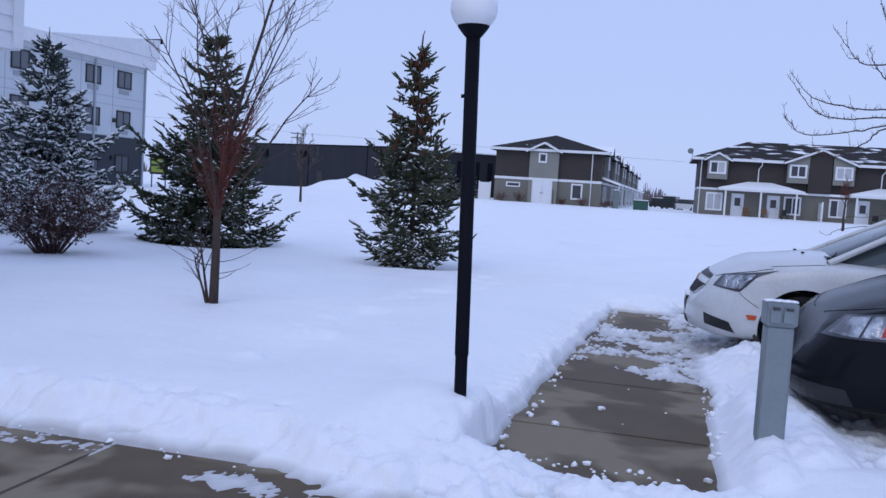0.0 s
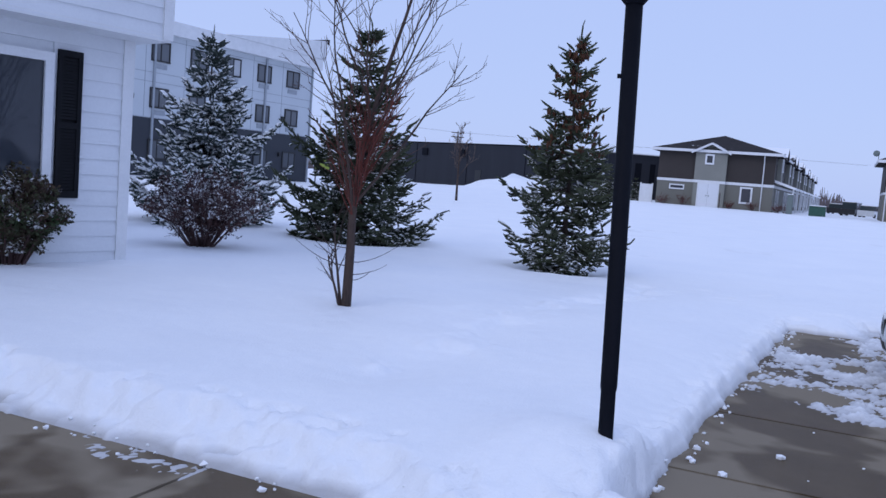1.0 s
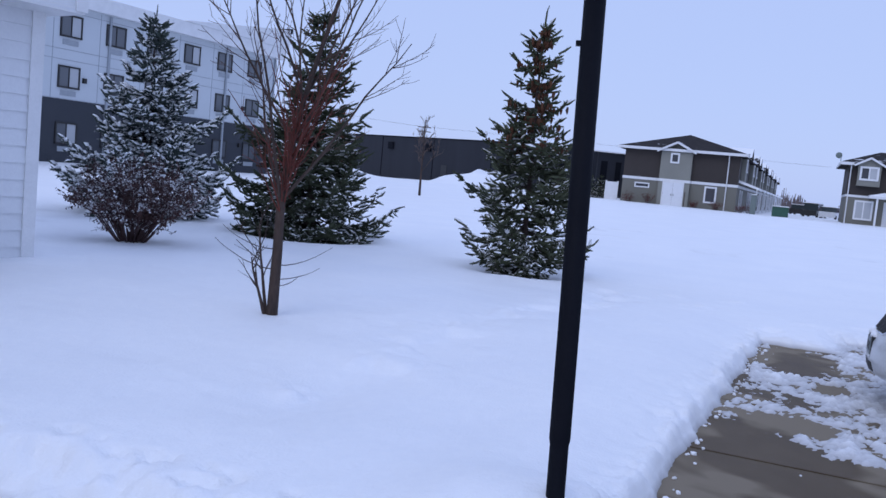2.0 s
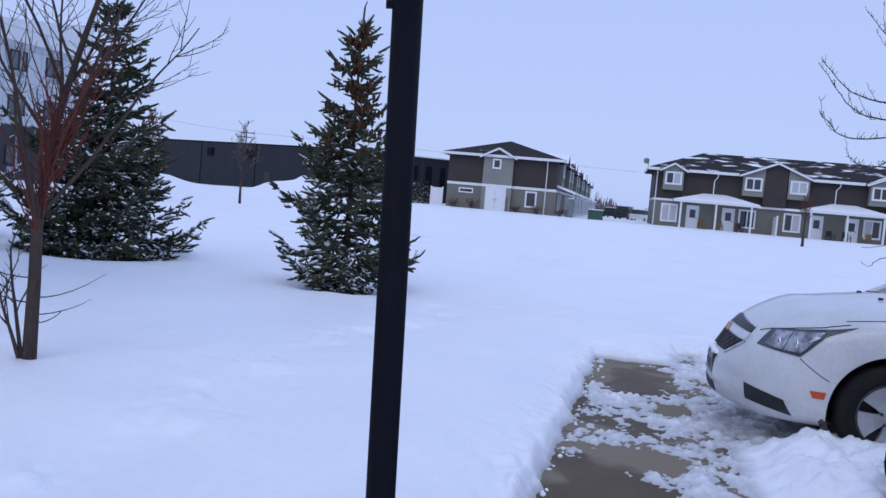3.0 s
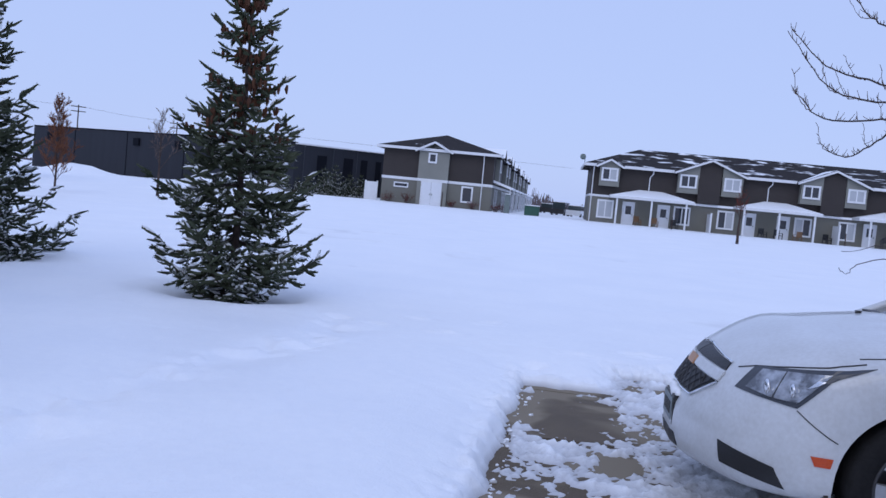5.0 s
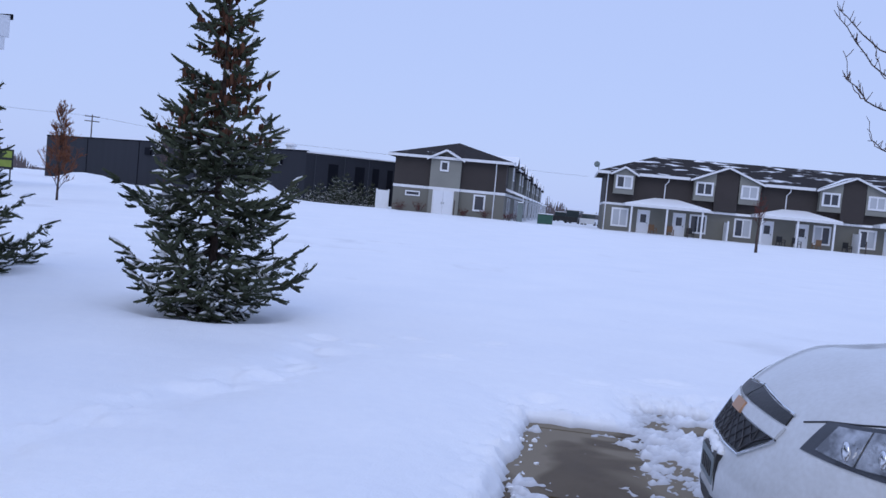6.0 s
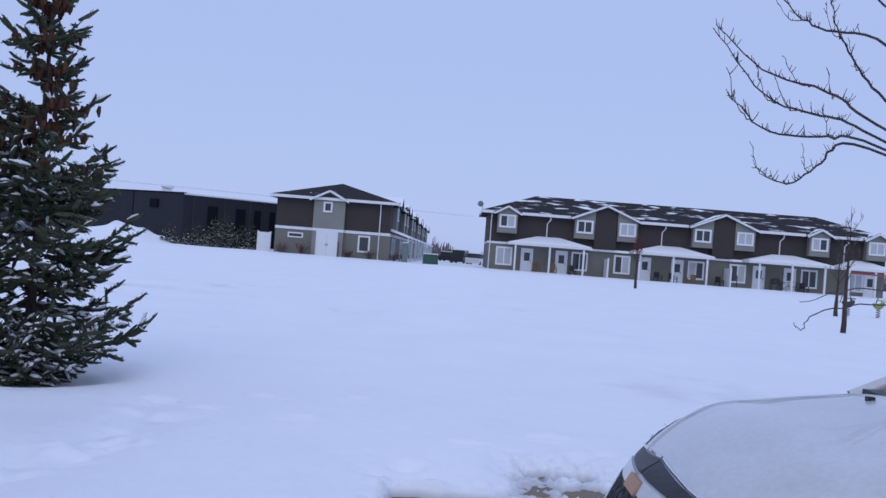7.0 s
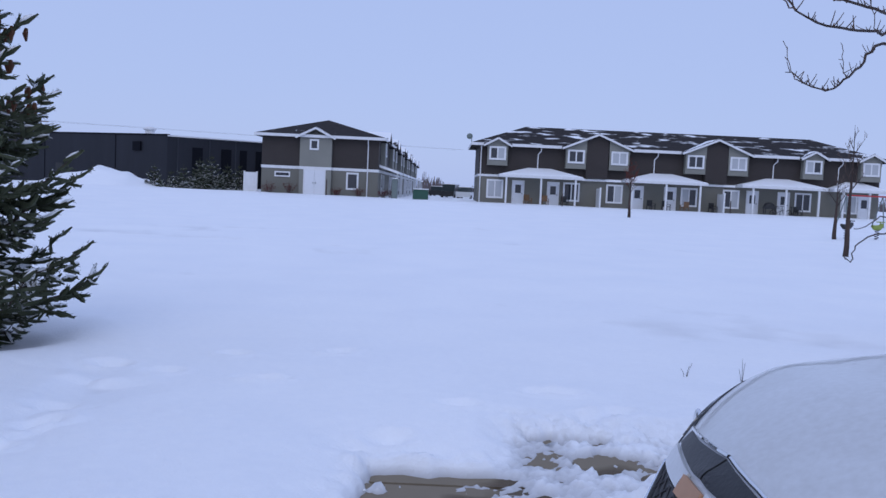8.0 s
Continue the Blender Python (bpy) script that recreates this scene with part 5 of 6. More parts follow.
class Skin:
    """Lays flat outlines on the nose of a lofted shell."""

    def __init__(self, rings, origin=1.1):
        bm = loft(rings)
        self.tree = BVHTree.FromBMesh(bm)
        bm.free()
        self.ox = origin

    def at(self, ang, z, off=0.006):
        ang = ang * (1.1 if abs(ang) < 40 else 1.1 - 0.1 * min(1, (abs(ang) - 40) / 22))
        d = Vector((-math.cos(radians(ang)), -math.sin(radians(ang)), 0))
        hit, nrm, _, _ = self.tree.ray_cast(Vector((self.ox, 0, z)) + d * 3, -d)
        if hit is None:
            return Vector((self.ox, 0, z)) + d * 0.9
        return hit + d * off

    def down(self, x, y, off=0.003):
        hit, nrm, _, _ = self.tree.ray_cast(Vector((x, y, 3)), Vector((0, 0, -1)))
        return (hit or Vector((x, y, 1))) + Vector((0, 0, off))

    def patch(self, corners, off=0.006, nu=10, nv=6, thick=0.012):
        """A curved plate between four corners (angle, z): lower inner, lower outer, upper outer, upper inner."""
        bm = bmesh.new()
        a, b, c, d = corners
        grid = []
        for j in range(nv + 1):
            v = j / nv
            row = []
            for i in range(nu + 1):
                u = i / nu
                p = [(1 - v) * ((1 - u) * a[k] + u * b[k]) + v * ((1 - u) * d[k] + u * c[k]) for k in (0, 1)]
                row.append(bm.verts.new(self.at(p[0], p[1], off)))
            grid.append(row)
        fs = [bm.faces.new((grid[j][i], grid[j][i + 1], grid[j + 1][i + 1], grid[j + 1][i])) for j in range(nv) for i in range(nu)]
        bmesh.ops.recalc_face_normals(bm, faces=bm.faces)
        if fs[len(fs) // 2].normal.x > 0:
            bmesh.ops.reverse_faces(bm, faces=bm.faces)
        bmesh.ops.solidify(bm, geom=list(bm.faces), thickness=thick)
        return bm

    def line(self, pts, rad=0.004, off=0.004):
        v, f = [], []
        full = [tuple(pts[i][k] + (pts[i + 1][k] - pts[i][k]) * s / 8 for k in (0, 1)) for i in range(len(pts) - 1) for s in range(8)] + [pts[-1]]
        tube(v, f, [self.at(a, z, off) for a, z in full], [rad] * len(full), 5)
        return v, f


def wheel(parent, x, y, z, side, rad=0.315, rim=0.205, width=0.2):
    w = new("wheel")
    w.parent = parent
    w.matrix_local = pose(x, y, z, 0, 0, 0 if side < 0 else 180)

    def lathe(profile, seg=40):
        bm = bmesh.new()
        rows = [[bm.verts.new((r * math.cos(2 * math.pi * k / seg), yy, r * math.sin(2 * math.pi * k / seg))) for r, yy in profile] for k in range(seg)]
        for a, b in zip(rows, rows[1:] + rows[:1]):
            for i in range(len(profile) - 1):
                bm.faces.new((a[i], a[i + 1], b[i + 1], b[i]))
        bmesh.ops.recalc_face_normals(bm, faces=bm.faces)
        return bm
    part("tyre", lathe([(rim, 0.015), (rim + 0.012, 0.0), (rim + 0.06, -0.012), (rad - 0.02, -0.004), (rad, 0.02), (rad, width - 0.02), (rad - 0.02, width), (rim, width)]), TYRE, w, "black rubber tyre", True)
    part("rim", lathe([(rim, 0.03), (rim + 0.004, 0.012), (rim - 0.012, 0.01), (rim - 0.02, 0.03), (rim - 0.03, 0.07), (0.0, 0.08)]), RIM_DARK, w, "", True)
    for k in range(10):
        a = math.radians(36 * k + (5.5 if k % 2 else -5.5))
        d, s = Vector((math.cos(a), 0, math.sin(a))), Vector((-math.sin(a), 0, math.cos(a)))
        bm = bmesh.new()
        sec = []
        for t, wd, yy in ((0.035, 0.022, 0.03), (0.11, 0.027, 0.015), (rim - 0.008, 0.047, 0.012)):
            sec.append([bm.verts.new(d * t + s * wd * q + Vector((0, yy + h, 0))) for q, h in ((-1, 0.0), (1, 0.0), (1, 0.03), (-1, 0.03))])
        for p, q in zip(sec, sec[1:]):
            for i in range(4):
                bm.faces.new((p[i], p[(i + 1) % 4], q[(i + 1) % 4], q[i]))
        bm.faces.new(sec[0]), bm.faces.new(sec[-1])
        bmesh.ops.recalc_face_normals(bm, faces=bm.faces)
        part("spoke", bm, SILVER, w)
    part("hub_cap", lathe([(0.0, 0.006), (0.034, 0.008), (0.042, 0.02), (0.042, 0.05)], 20), SILVER, w, "", True)
    for k in range(5):
        a = math.radians(72 * k + 18)
        bm = bmesh.new()
        bmesh.ops.create_cone(bm, segments=8, radius1=0.011, radius2=0.011, depth=0.02, cap_ends=True, matrix=Matrix.Translation((0.062 * math.cos(a), 0.03, 0.062 * math.sin(a))) @ Matrix.Rotation(radians(90), 4, "X"))
        part("wheel_nut", bm, RIM_DARK, w)
    return w


def greenhouse(e, paint, rows, w0):
    """Cabin: windscreen, side glass, pillars and roof; rows of (x, half width at the belt, belt z, half width of roof, roof z)."""
    bm = bmesh.new()
    vs = [[bm.verts.new(p) for p in ((x, -wb, zb), (x + 0.0, -wr, zr), (x, -wr * 0.55, zr + 0.03), (x, wr * 0.55, zr + 0.03), (x, wr, zr), (x, wb, zb))] for x, wb, zb, wr, zr in rows]
    for a, b in zip(vs, vs[1:]):
        for i in range(5):
            bm.faces.new((a[i], a[i + 1], b[i + 1], b[i]))
    bm.faces.new(vs[0]), bm.faces.new(vs[-1][::-1])
    bmesh.ops.recalc_face_normals(bm, faces=bm.faces)
    return bm


CAR_WHITE = material("white_car_paint", (0.64, 0.66, 0.675), 0.35, (0.45, 0.45, 0.44), 2.2, 45, 0.35, 0.0, coat=0.5)
CAR_BLACK = material("dark_car_paint", (0.006, 0.007, 0.010), 0.4, (0.011, 0.012, 0.014), 2, 30, 0.3, 0.0)
CAR_BLACK.node_tree.nodes["Principled BSDF"].inputs["Specular IOR Level"].default_value = 0.1
CAR_BLACK.node_tree.nodes["Principled BSDF"].inputs["Roughness"].default_value = 0.2
TYRE = material("tyre_rubber", (0.010, 0.010, 0.011), 0.85, (0.02, 0.019, 0.019), 6, 60, 0.5, 0.3, 60)
# the shade behind the spokes is put into this steel's dark colour
RIM_DARK = material("rim_shadowed_steel", (0.05, 0.05, 0.055), 0.5, None, 6, 40)
SILVER = material("silver_wheel_paint", (0.5, 0.51, 0.53), 0.35, (0.4, 0.4, 0.41), 6, 40, 0.4, 0.0, metal=0.5)
CHROME = material("chrome_trim", (0.75, 0.76, 0.78), 0.12, (0.65, 0.66, 0.68), 6, 40, 0.3, 0.0, metal=1.0)
GOLD = material("copper_emblem", (0.55, 0.30, 0.17), 0.4, (0.45, 0.24, 0.13), 8, 40, 0.3, 0.0, metal=0.3)
AMBER = material("amber_lens", (0.62, 0.09, 0.02), 0.2, (0.5, 0.06, 0.015), 20, 90, 0.4, 0.2, 120)
LAMP_CLEAR = material("lamp_reflector", (0.62, 0.64, 0.67), 0.12, (0.16, 0.165, 0.175), 7, 20, 0.7, 0.6, 9, metal=0.7)
LAMP_DARK = glass_material("lamp_bezel", (0.05, 0.055, 0.065), 0.1)
SLUSH = material("dirty_slush", (0.10, 0.085, 0.075), 0.7, (0.05, 0.042, 0.038), 20, 90, 0.5, 0.6, 40)
# red of the swing bar, and of the reflection painted on the dark car's headlights
RED_GLOSS = material("red_paint_reflection", (0.45, 0.03, 0.03), 0.25, None, 10, 60)
CAR_GLASS = glass_material("car_glass", (0.05, 0.065, 0.07), 0.03)


def parked_car(name, r, d, turn, paint, label, light, style):
    e = empty(name, grid_pose(r, d, 0.0, turn), label, "car", "parked cars")
    if style == "saloon":
        table = [(0.0, 0.12, 0.27, 0.61, 0.725, 0.815), (0.025, 0.25, 0.26, 0.63, 0.745, 0.835), (0.07, 0.41, 0.25, 0.66, 0.785, 0.88), (0.15, 0.58, 0.24, 0.705, 0.83, 0.93), (0.28, 0.735, 0.22, 0.775, 0.885, 0.99), (0.47, 0.85, 0.22, 0.84, 0.94, 1.035), (0.7, 0.893, 0.22, 0.88, 0.965, 1.055), (1.0, 0.9, 0.22, 0.92, 1.0, 1.09), (1.3, 0.9, 0.22, 0.945, 1.02, 1.11),
                 (2.2, 0.9, 0.22, 0.97, 1.02, 1.04), (3.2, 0.9, 0.22, 0.98, 1.03, 1.05), (4.0, 0.88, 0.25, 1.0, 1.05, 1.08), (4.4, 0.82, 0.3, 1.0, 1.06, 1.09), (4.58, 0.7, 0.37, 0.95, 1.02, 1.05)]
        lean = 0.52
    else:
        table = [(0.0, 0.50, 0.26, 0.60, 0.66, 0.72), (0.08, 0.68, 0.20, 0.68, 0.73, 0.79), (0.24, 0.79, 0.18, 0.75, 0.79, 0.85), (0.48, 0.85, 0.18, 0.81, 0.85, 0.91), (0.78, 0.875, 0.18, 0.86, 0.90, 0.96), (1.05, 0.88, 0.18, 0.89, 0.94, 0.995), (1.3, 0.88, 0.18, 0.91, 0.965, 1.02),
                 (2.2, 0.88, 0.18, 0.93, 0.97, 0.99), (3.2, 0.88, 0.18, 0.95, 0.98, 1.0), (4.0, 0.86, 0.22, 0.97, 1.0, 1.03), (4.3, 0.75, 0.3, 0.95, 0.98, 1.0)]
        lean = 0.75
    if style == "saloon":
        table = [(x, w * 1.04, zb, zs, ze, zc) for x, w, zb, zs, ze, zc in table]
    else:
        table = [(x, w * 1.02, zb * 1.1, zs * 1.17, ze * 1.17, zc * 1.17) for x, w, zb, zs, ze, zc in table]
    rings = finer(car_body_mesh(table, lean, (1, 0.98, 0.96, 0.9, 0.78, 0.52, 0.28, 0.1) if style == "saloon" else (1, 0.95, 0.85, 0.6, 0.3, 0.1)))
    skin = Skin(rings)
    body = part("body", loft(rings), paint, e, "", True)
    wx, wz = (1.05, 0.375) if style == "saloon" else (0.98, 0.33)
    cut_round(body, ((wx, wz), (3.65, wz)), 0.4 if style == "saloon" else 0.37)
    body.data.polygons.foreach_set("use_smooth", [True] * len(body.data.polygons))
    es = body.modifiers.new("soft_edges", "EDGE_SPLIT")
    es.split_angle = radians(40)
    # dark liner inside the wells
    part("underbody", boxes((0.5, 4.1, -0.6, 0.6, 0.24, 0.72)), BLACK_PLASTIC, e)
    for x in (wx, 3.65):
        wheel(e, x, -0.915, wz, -1, 0.338, 0.218)
        wheel(e, x, 0.915, wz, 1, 0.338, 0.218)
    lift = 0.0 if style == "saloon" else 0.13
    # cabin
    rows = [(1.3, 0.74, 1.03, 0.70, 1.07), (2.1, 0.83, 1.0, 0.58, 1.47), (2.6, 0.84, 1.0, 0.58, 1.505), (3.2, 0.83, 1.01, 0.56, 1.46), (4.1, 0.72, 1.05, 0.6, 1.09)]
    rows = [(x, wb, zb + lift, wr, zr + lift) for x, wb, zb, wr, zr in rows]
    part("glass", greenhouse(e, paint, rows, 0), CAR_GLASS, e, "tinted windscreen and side glass", True)
    for sy in (-1, 1):
        v, f = [], []
        tube(v, f, [(1.24, sy * 0.78, 1.03 + lift), (1.65, sy * 0.71, 1.25 + lift), (2.1, sy * 0.6, 1.48 + lift), (2.6, sy * 0.595, 1.515 + lift), (3.2, sy * 0.575, 1.47 + lift), (4.15, sy * 0.66, 1.08 + lift)], [0.035, 0.032, 0.04, 0.04, 0.04, 0.05], 6)
        from_lists("pillar", v, f, paint, e, smooth=True)
        v, f = [], []
        tube(v, f, [(2.62, sy * 0.85, 0.95), (2.62, sy * 0.6, 1.44)], [0.05, 0.045], 5)
        from_lists("door_post", v, f, BLACK_PLASTIC, e)
        bm = bmesh.new()
        bmesh.ops.create_uvsphere(bm, u_segments=14, v_segments=10, radius=0.1, matrix=Matrix.Translation((1.82, sy * 0.98, 1.08)) @ Matrix.Diagonal((0.75, 1.15, 0.75, 1)))
        m = part("door_mirror", bm, paint, e, "", True)
        part("mirror_arm", boxes((1.78, 1.84, sy * 0.83, sy * 0.93, 1.02, 1.06)), BLACK_PLASTIC, m)
    part("roof", boxes((2.08, 3.2, -0.56, 0.56, 1.49 + lift, 1.54 + lift)), paint, e)
    # cowl and wipers
    part("cowl", boxes((1.24, 1.38, -0.68, 0.68, 1.02 + lift, 1.085 + lift)), BLACK_PLASTIC, e)
    for y0, y1 in ((-0.62, 0.0), (0.02, 0.6)):
        v, f = [], []
        tube(v, f, [(1.3, y0, 1.09 + lift), (1.4, (y0 + y1) / 2, 1.14 + lift), (1.45, y1, 1.165 + lift)], [0.012, 0.009, 0.006], 5)
        from_lists("wiper", v, f, BLACK_PLASTIC, e)
    for y in (-0.28, 0.28):
        p = skin.down(1.08, y)
        part("washer_nozzle", boxes((p.x - 0.015, p.x + 0.015, y - 0.012, y + 0.012, p.z - 0.006, p.z + 0.012)), BLACK_PLASTIC, e)
    # hood gap
    for sy in (-1, 1):
        v, f = [], []
        gap = ((0.74, 0.8), (0.9, 0.815), (1.05, 0.82), (1.15, 0.82), (1.22, 0.82))
        gap = [tuple(gap[i][k] + (gap[i + 1][k] - gap[i][k]) * s / 8 for k in (0, 1)) for i in range(4) for s in range(8)]
        tube(v, f, [skin.down(x, sy * y, 0.001) for x, y in gap], [0.004] * len(gap), 4)
        from_lists("hood_gap", v, f, BLACK_PLASTIC, e)
    if style == "saloon":
        for s in (-1, 1):
            h = new("headlight")
            h.parent = e
            part("bezel", skin.patch(((s * 30, 0.72), (s * 51, 0.70), (s * 64, 0.91), (s * 33, 0.842)), 0.006), LAMP_DARK, h)
            part("bezel_tip", skin.patch(((s * 58, 0.83), (s * 64, 0.88), (s * 71, 0.935), (s * 61, 0.90)), 0.006, 6, 3), LAMP_DARK, h)
            part("main_reflector", skin.patch(((s * 33.8, 0.738), (s * 42.7, 0.724), (s * 44.3, 0.853), (s * 36.2, 0.838)), 0.012, 6, 5), LAMP_CLEAR, h)
            part("side_reflector", skin.patch(((s * 43.2, 0.724), (s * 51, 0.726), (s * 60, 0.88), (s * 44.8, 0.855)), 0.012, 6, 5), LAMP_CLEAR, h)
            for ang, zz, rr in ((40.0, 0.765, 0.04), (48.5, 0.775, 0.036)):
                q = skin.at(s * ang, zz, 0.012)
                bm = bmesh.new()
                bmesh.ops.create_uvsphere(bm, u_segments=18, v_segments=10, radius=rr, matrix=Matrix.Translation(q) @ Matrix.Diagonal((0.35, 0.9, 1, 1)))
                part("lamp_lens", bm, CHROME, h, "", True)
            part("inner_reflector", skin.patch(((s * 53, 0.80), (s * 56, 0.82), (s * 58.5, 0.845), (s * 56, 0.845)), 0.014, 3, 3), CHROME, h)
            part("fog_recess", skin.patch(((s * 32, 0.345), (s * 50, 0.30), (s * 47, 0.40), (s * 31, 0.455)), 0.004, 8, 4), BLACK_PLASTIC, e)
            part("side_marker", skin.patch(((s * 58.5, 0.45), (s * 63, 0.45), (s * 63.5, 0.495), (s * 57, 0.495)), 0.008, 4, 2), AMBER, e)
            part("upper_grille", skin.patch(((s * 0.3, 0.795), (s * 23, 0.775), (s * 23, 0.815), (s * 0.3, 0.852)), 0.01, 18, 5), BLACK_PLASTIC, e)
            part("lower_grille", skin.patch(((s * 0.3, 0.615), (s * 13.5, 0.605), (s * 22, 0.71), (s * 0.3, 0.735)), 0.01, 18, 8), BLACK_PLASTIC, e)
            part("grille_bar", skin.patch(((s * 4.2, 0.74), (s * 22.5, 0.716), (s * 23.5, 0.768), (s * 4.2, 0.787)), 0.016, 18, 4), paint, e)
            v, f = [], []
            for k in range(7):
                a0 = 0.5 + k * 3.9
                tube(v, f, [skin.at(s * min(a0, 21), 0.73 - 0.02 * a0 / 25, 0.014), skin.at(s * max(0.5, min(a0, 20) - 3.5), 0.67, 0.014), skin.at(s * max(0.5, min(a0, 20) - 7), 0.612, 0.014)], [0.003] * 3, 4)
                tube(v, f, [skin.at(s * max(0.5, min(a0 - 4, 20)), 0.715, 0.014), skin.at(s * min(a0, 16), 0.66, 0.014), skin.at(s * min(a0 + 3, 13.5), 0.612, 0.014)], [0.003] * 3, 4)
            from_lists("grille_mesh", v, f, RIM_DARK, e)
            for pts in (((0.4, 0.858), (12, 0.842), (23.5, 0.82)), ((23, 0.71), (14, 0.598), (0.4, 0.608))):
                v, f = skin.line([(s * a, z) for a, z in pts], 0.006, 0.012)
                from_lists("grille_surround", v, f, CHROME, e)
            v, f = skin.line([(s * a, z) for a, z in ((27, 0.808), (33, 0.838), (45, 0.875), (58, 0.908), (68, 0.945))], 0.004, 0.002)
            from_lists("bonnet_gap", v, f, BLACK_PLASTIC, e)
            v, f = skin.line([(s * a, z) for a, z in ((51, 0.69), (57, 0.63), (64, 0.57))], 0.003, 0.001)
            from_lists("bumper_gap", v, f, BLACK_PLASTIC, e)
        # a plain badge
        bm = skin.patch(((-4, 0.735), (4, 0.735), (4, 0.785), (-4, 0.785)), 0.026, 4, 3)
        part("badge", bm, GOLD, e, "plain copper-coloured badge")
        part("badge_rim", skin.patch(((-4.8, 0.748), (4.8, 0.748), (4.8, 0.775), (-4.8, 0.775)), 0.02, 4, 3), CHROME, e)
        part("lower_intake", skin.patch(((-11, 0.29), (11, 0.29), (10, 0.36), (-10, 0.36)), 0.006, 12, 4), BLACK_PLASTIC, e)
        pl = part("number_plate", boxes((0.005, 0.06, -0.17, 0.17, 0.39, 0.555)), BLACK_PLASTIC, e, "dark framed number plate")
        part("plate_face", boxes((-0.002, 0.004, -0.145, 0.145, 0.41, 0.535)), POST_PAINT, pl)
        for k in range(5):
            part("plate_bar", boxes((-0.006, -0.003, -0.11 + 0.045 * k, -0.08 + 0.045 * k, 0.44, 0.505)), BLACK_PLASTIC, pl)
        mud = bmesh.new()
        for k in range(16):
            a = radians(150 + 3.2 * k)
            bmesh.ops.create_icosphere(mud, subdivisions=1, radius=0.02 + 0.012 * (k * 7 % 4) / 3, matrix=Matrix.Translation((wx + 0.415 * math.cos(a), -0.885 + 0.012 * (k % 3), wz + 0.4 * math.sin(a))) @ Matrix.Rotation(k, 4, "Y") @ Matrix.Diagonal((1.2, 0.6, 0.8, 1)))
        part("caked_slush", mud, SLUSH, e, "dirty slush caked on the wheel arch")
        sn = bmesh.new()
        for k in range(9):
            bmesh.ops.create_icosphere(sn, subdivisions=2, radius=0.02 + 0.007 * (k % 3), matrix=Matrix.Translation((0.03 + 0.012 * (k % 2), -0.15 + 0.036 * k, 0.56 + 0.006 * (k % 2))))
        part("caked_snow", sn, SNOW_PLAIN, e, "snow caked on the number plate", True)
    else:
        for s in (-1, 1):
            h = new("headlight")
            h.parent = e
            part("bezel", skin.patch(((s * 28, 0.70), (s * 58, 0.72), (s * 66, 0.93), (s * 33, 0.845)), 0.006), LAMP_DARK, h)
            part("main_reflector", skin.patch(((s * 32, 0.725), (s * 43, 0.722), (s * 45, 0.865), (s * 35, 0.835)), 0.012, 6, 5), LAMP_CLEAR, h)
            part("side_reflector", skin.patch(((s * 44, 0.725), (s * 57, 0.74), (s * 60, 0.90), (s * 46, 0.865)), 0.012, 6, 5), LAMP_CLEAR, h)
            # a red plate stands in for the red reflection in the clear lamp
            part("red_paint_reflection", skin.patch(((s * 51, 0.74), (s * 60, 0.79), (s * 62, 0.865), (s * 52, 0.845)), 0.018, 4, 3), RED_GLOSS, h)
            part("fog_recess", skin.patch(((s * 22, 0.28), (s * 44, 0.27), (s * 42, 0.38), (s * 24, 0.40)), 0.004, 8, 4), BLACK_PLASTIC, e)
            v, f = skin.line([(s * a, z) for a, z in ((12, 0.81), (28, 0.86), (40, 0.90), (55, 0.945), (66, 0.97))], 0.004, 0.002)
            from_lists("bonnet_gap", v, f, BLACK_PLASTIC, e)
        part("grille", skin.patch(((-24, 0.3), (24, 0.3), (20, 0.46), (-20, 0.46)), 0.004, 10, 5), BLACK_PLASTIC, e)
    return e


parked_car("white_car", 0.2, 9.64, 0.0, CAR_WHITE, "white saloon car, road-dirty, parked nose to the path", LAMP_CLEAR, "saloon")
parked_car("dark_car", 0.84, 6.95, 0.0, CAR_BLACK, "dark hatchback car parked beside a snow bank", LAMP_CLEAR, "hatch")


# ---- outlet post ----
def outlet_post():
    e = empty("outlet_post", grid_pose(0.6, 5.33, 0.0, 4), "grey-blue steel outlet post with a hooded box", "post")
    bm = boxes((-0.075, 0.075, -0.06, 0.06, -0.05, 0.86))
    bmesh.ops.bevel(bm, geom=list(bm.edges), offset=0.008, segments=2, affect="EDGES")
    part("shaft", bm, POST_PAINT, e)
    bm = boxes((-0.088, 0.088, -0.075, 0.07, 0.86, 1.0))
    bmesh.ops.bevel(bm, geom=list(bm.edges), offset=0.01, segments=2, affect="EDGES")
    part("hood", bm, POST_PAINT, e)
    for x in (-0.035, 0.035):
        c = part("outlet_cover", boxes((x - 0.027, x + 0.027, -0.09, -0.076, 0.885, 0.965)), POST_PAINT, e)
        part("hinge", boxes((x - 0.02, x + 0.02, -0.096, -0.091, 0.955, 0.97)), RIM_DARK, c)
    bm = bmesh.new()
    for k in range(7):
        bmesh.ops.create_icosphere(bm, subdivisions=2, radius=0.026, matrix=Matrix.Translation((-0.07 + 0.023 * k, 0.02 * (k % 2) - 0.02, 1.0)) @ Matrix.Diagonal((1, 1.6, 0.35, 1)))
    part("snow_cap", bm, SNOW_PLAIN, e, "thin snow on the hood", True)


outlet_post()


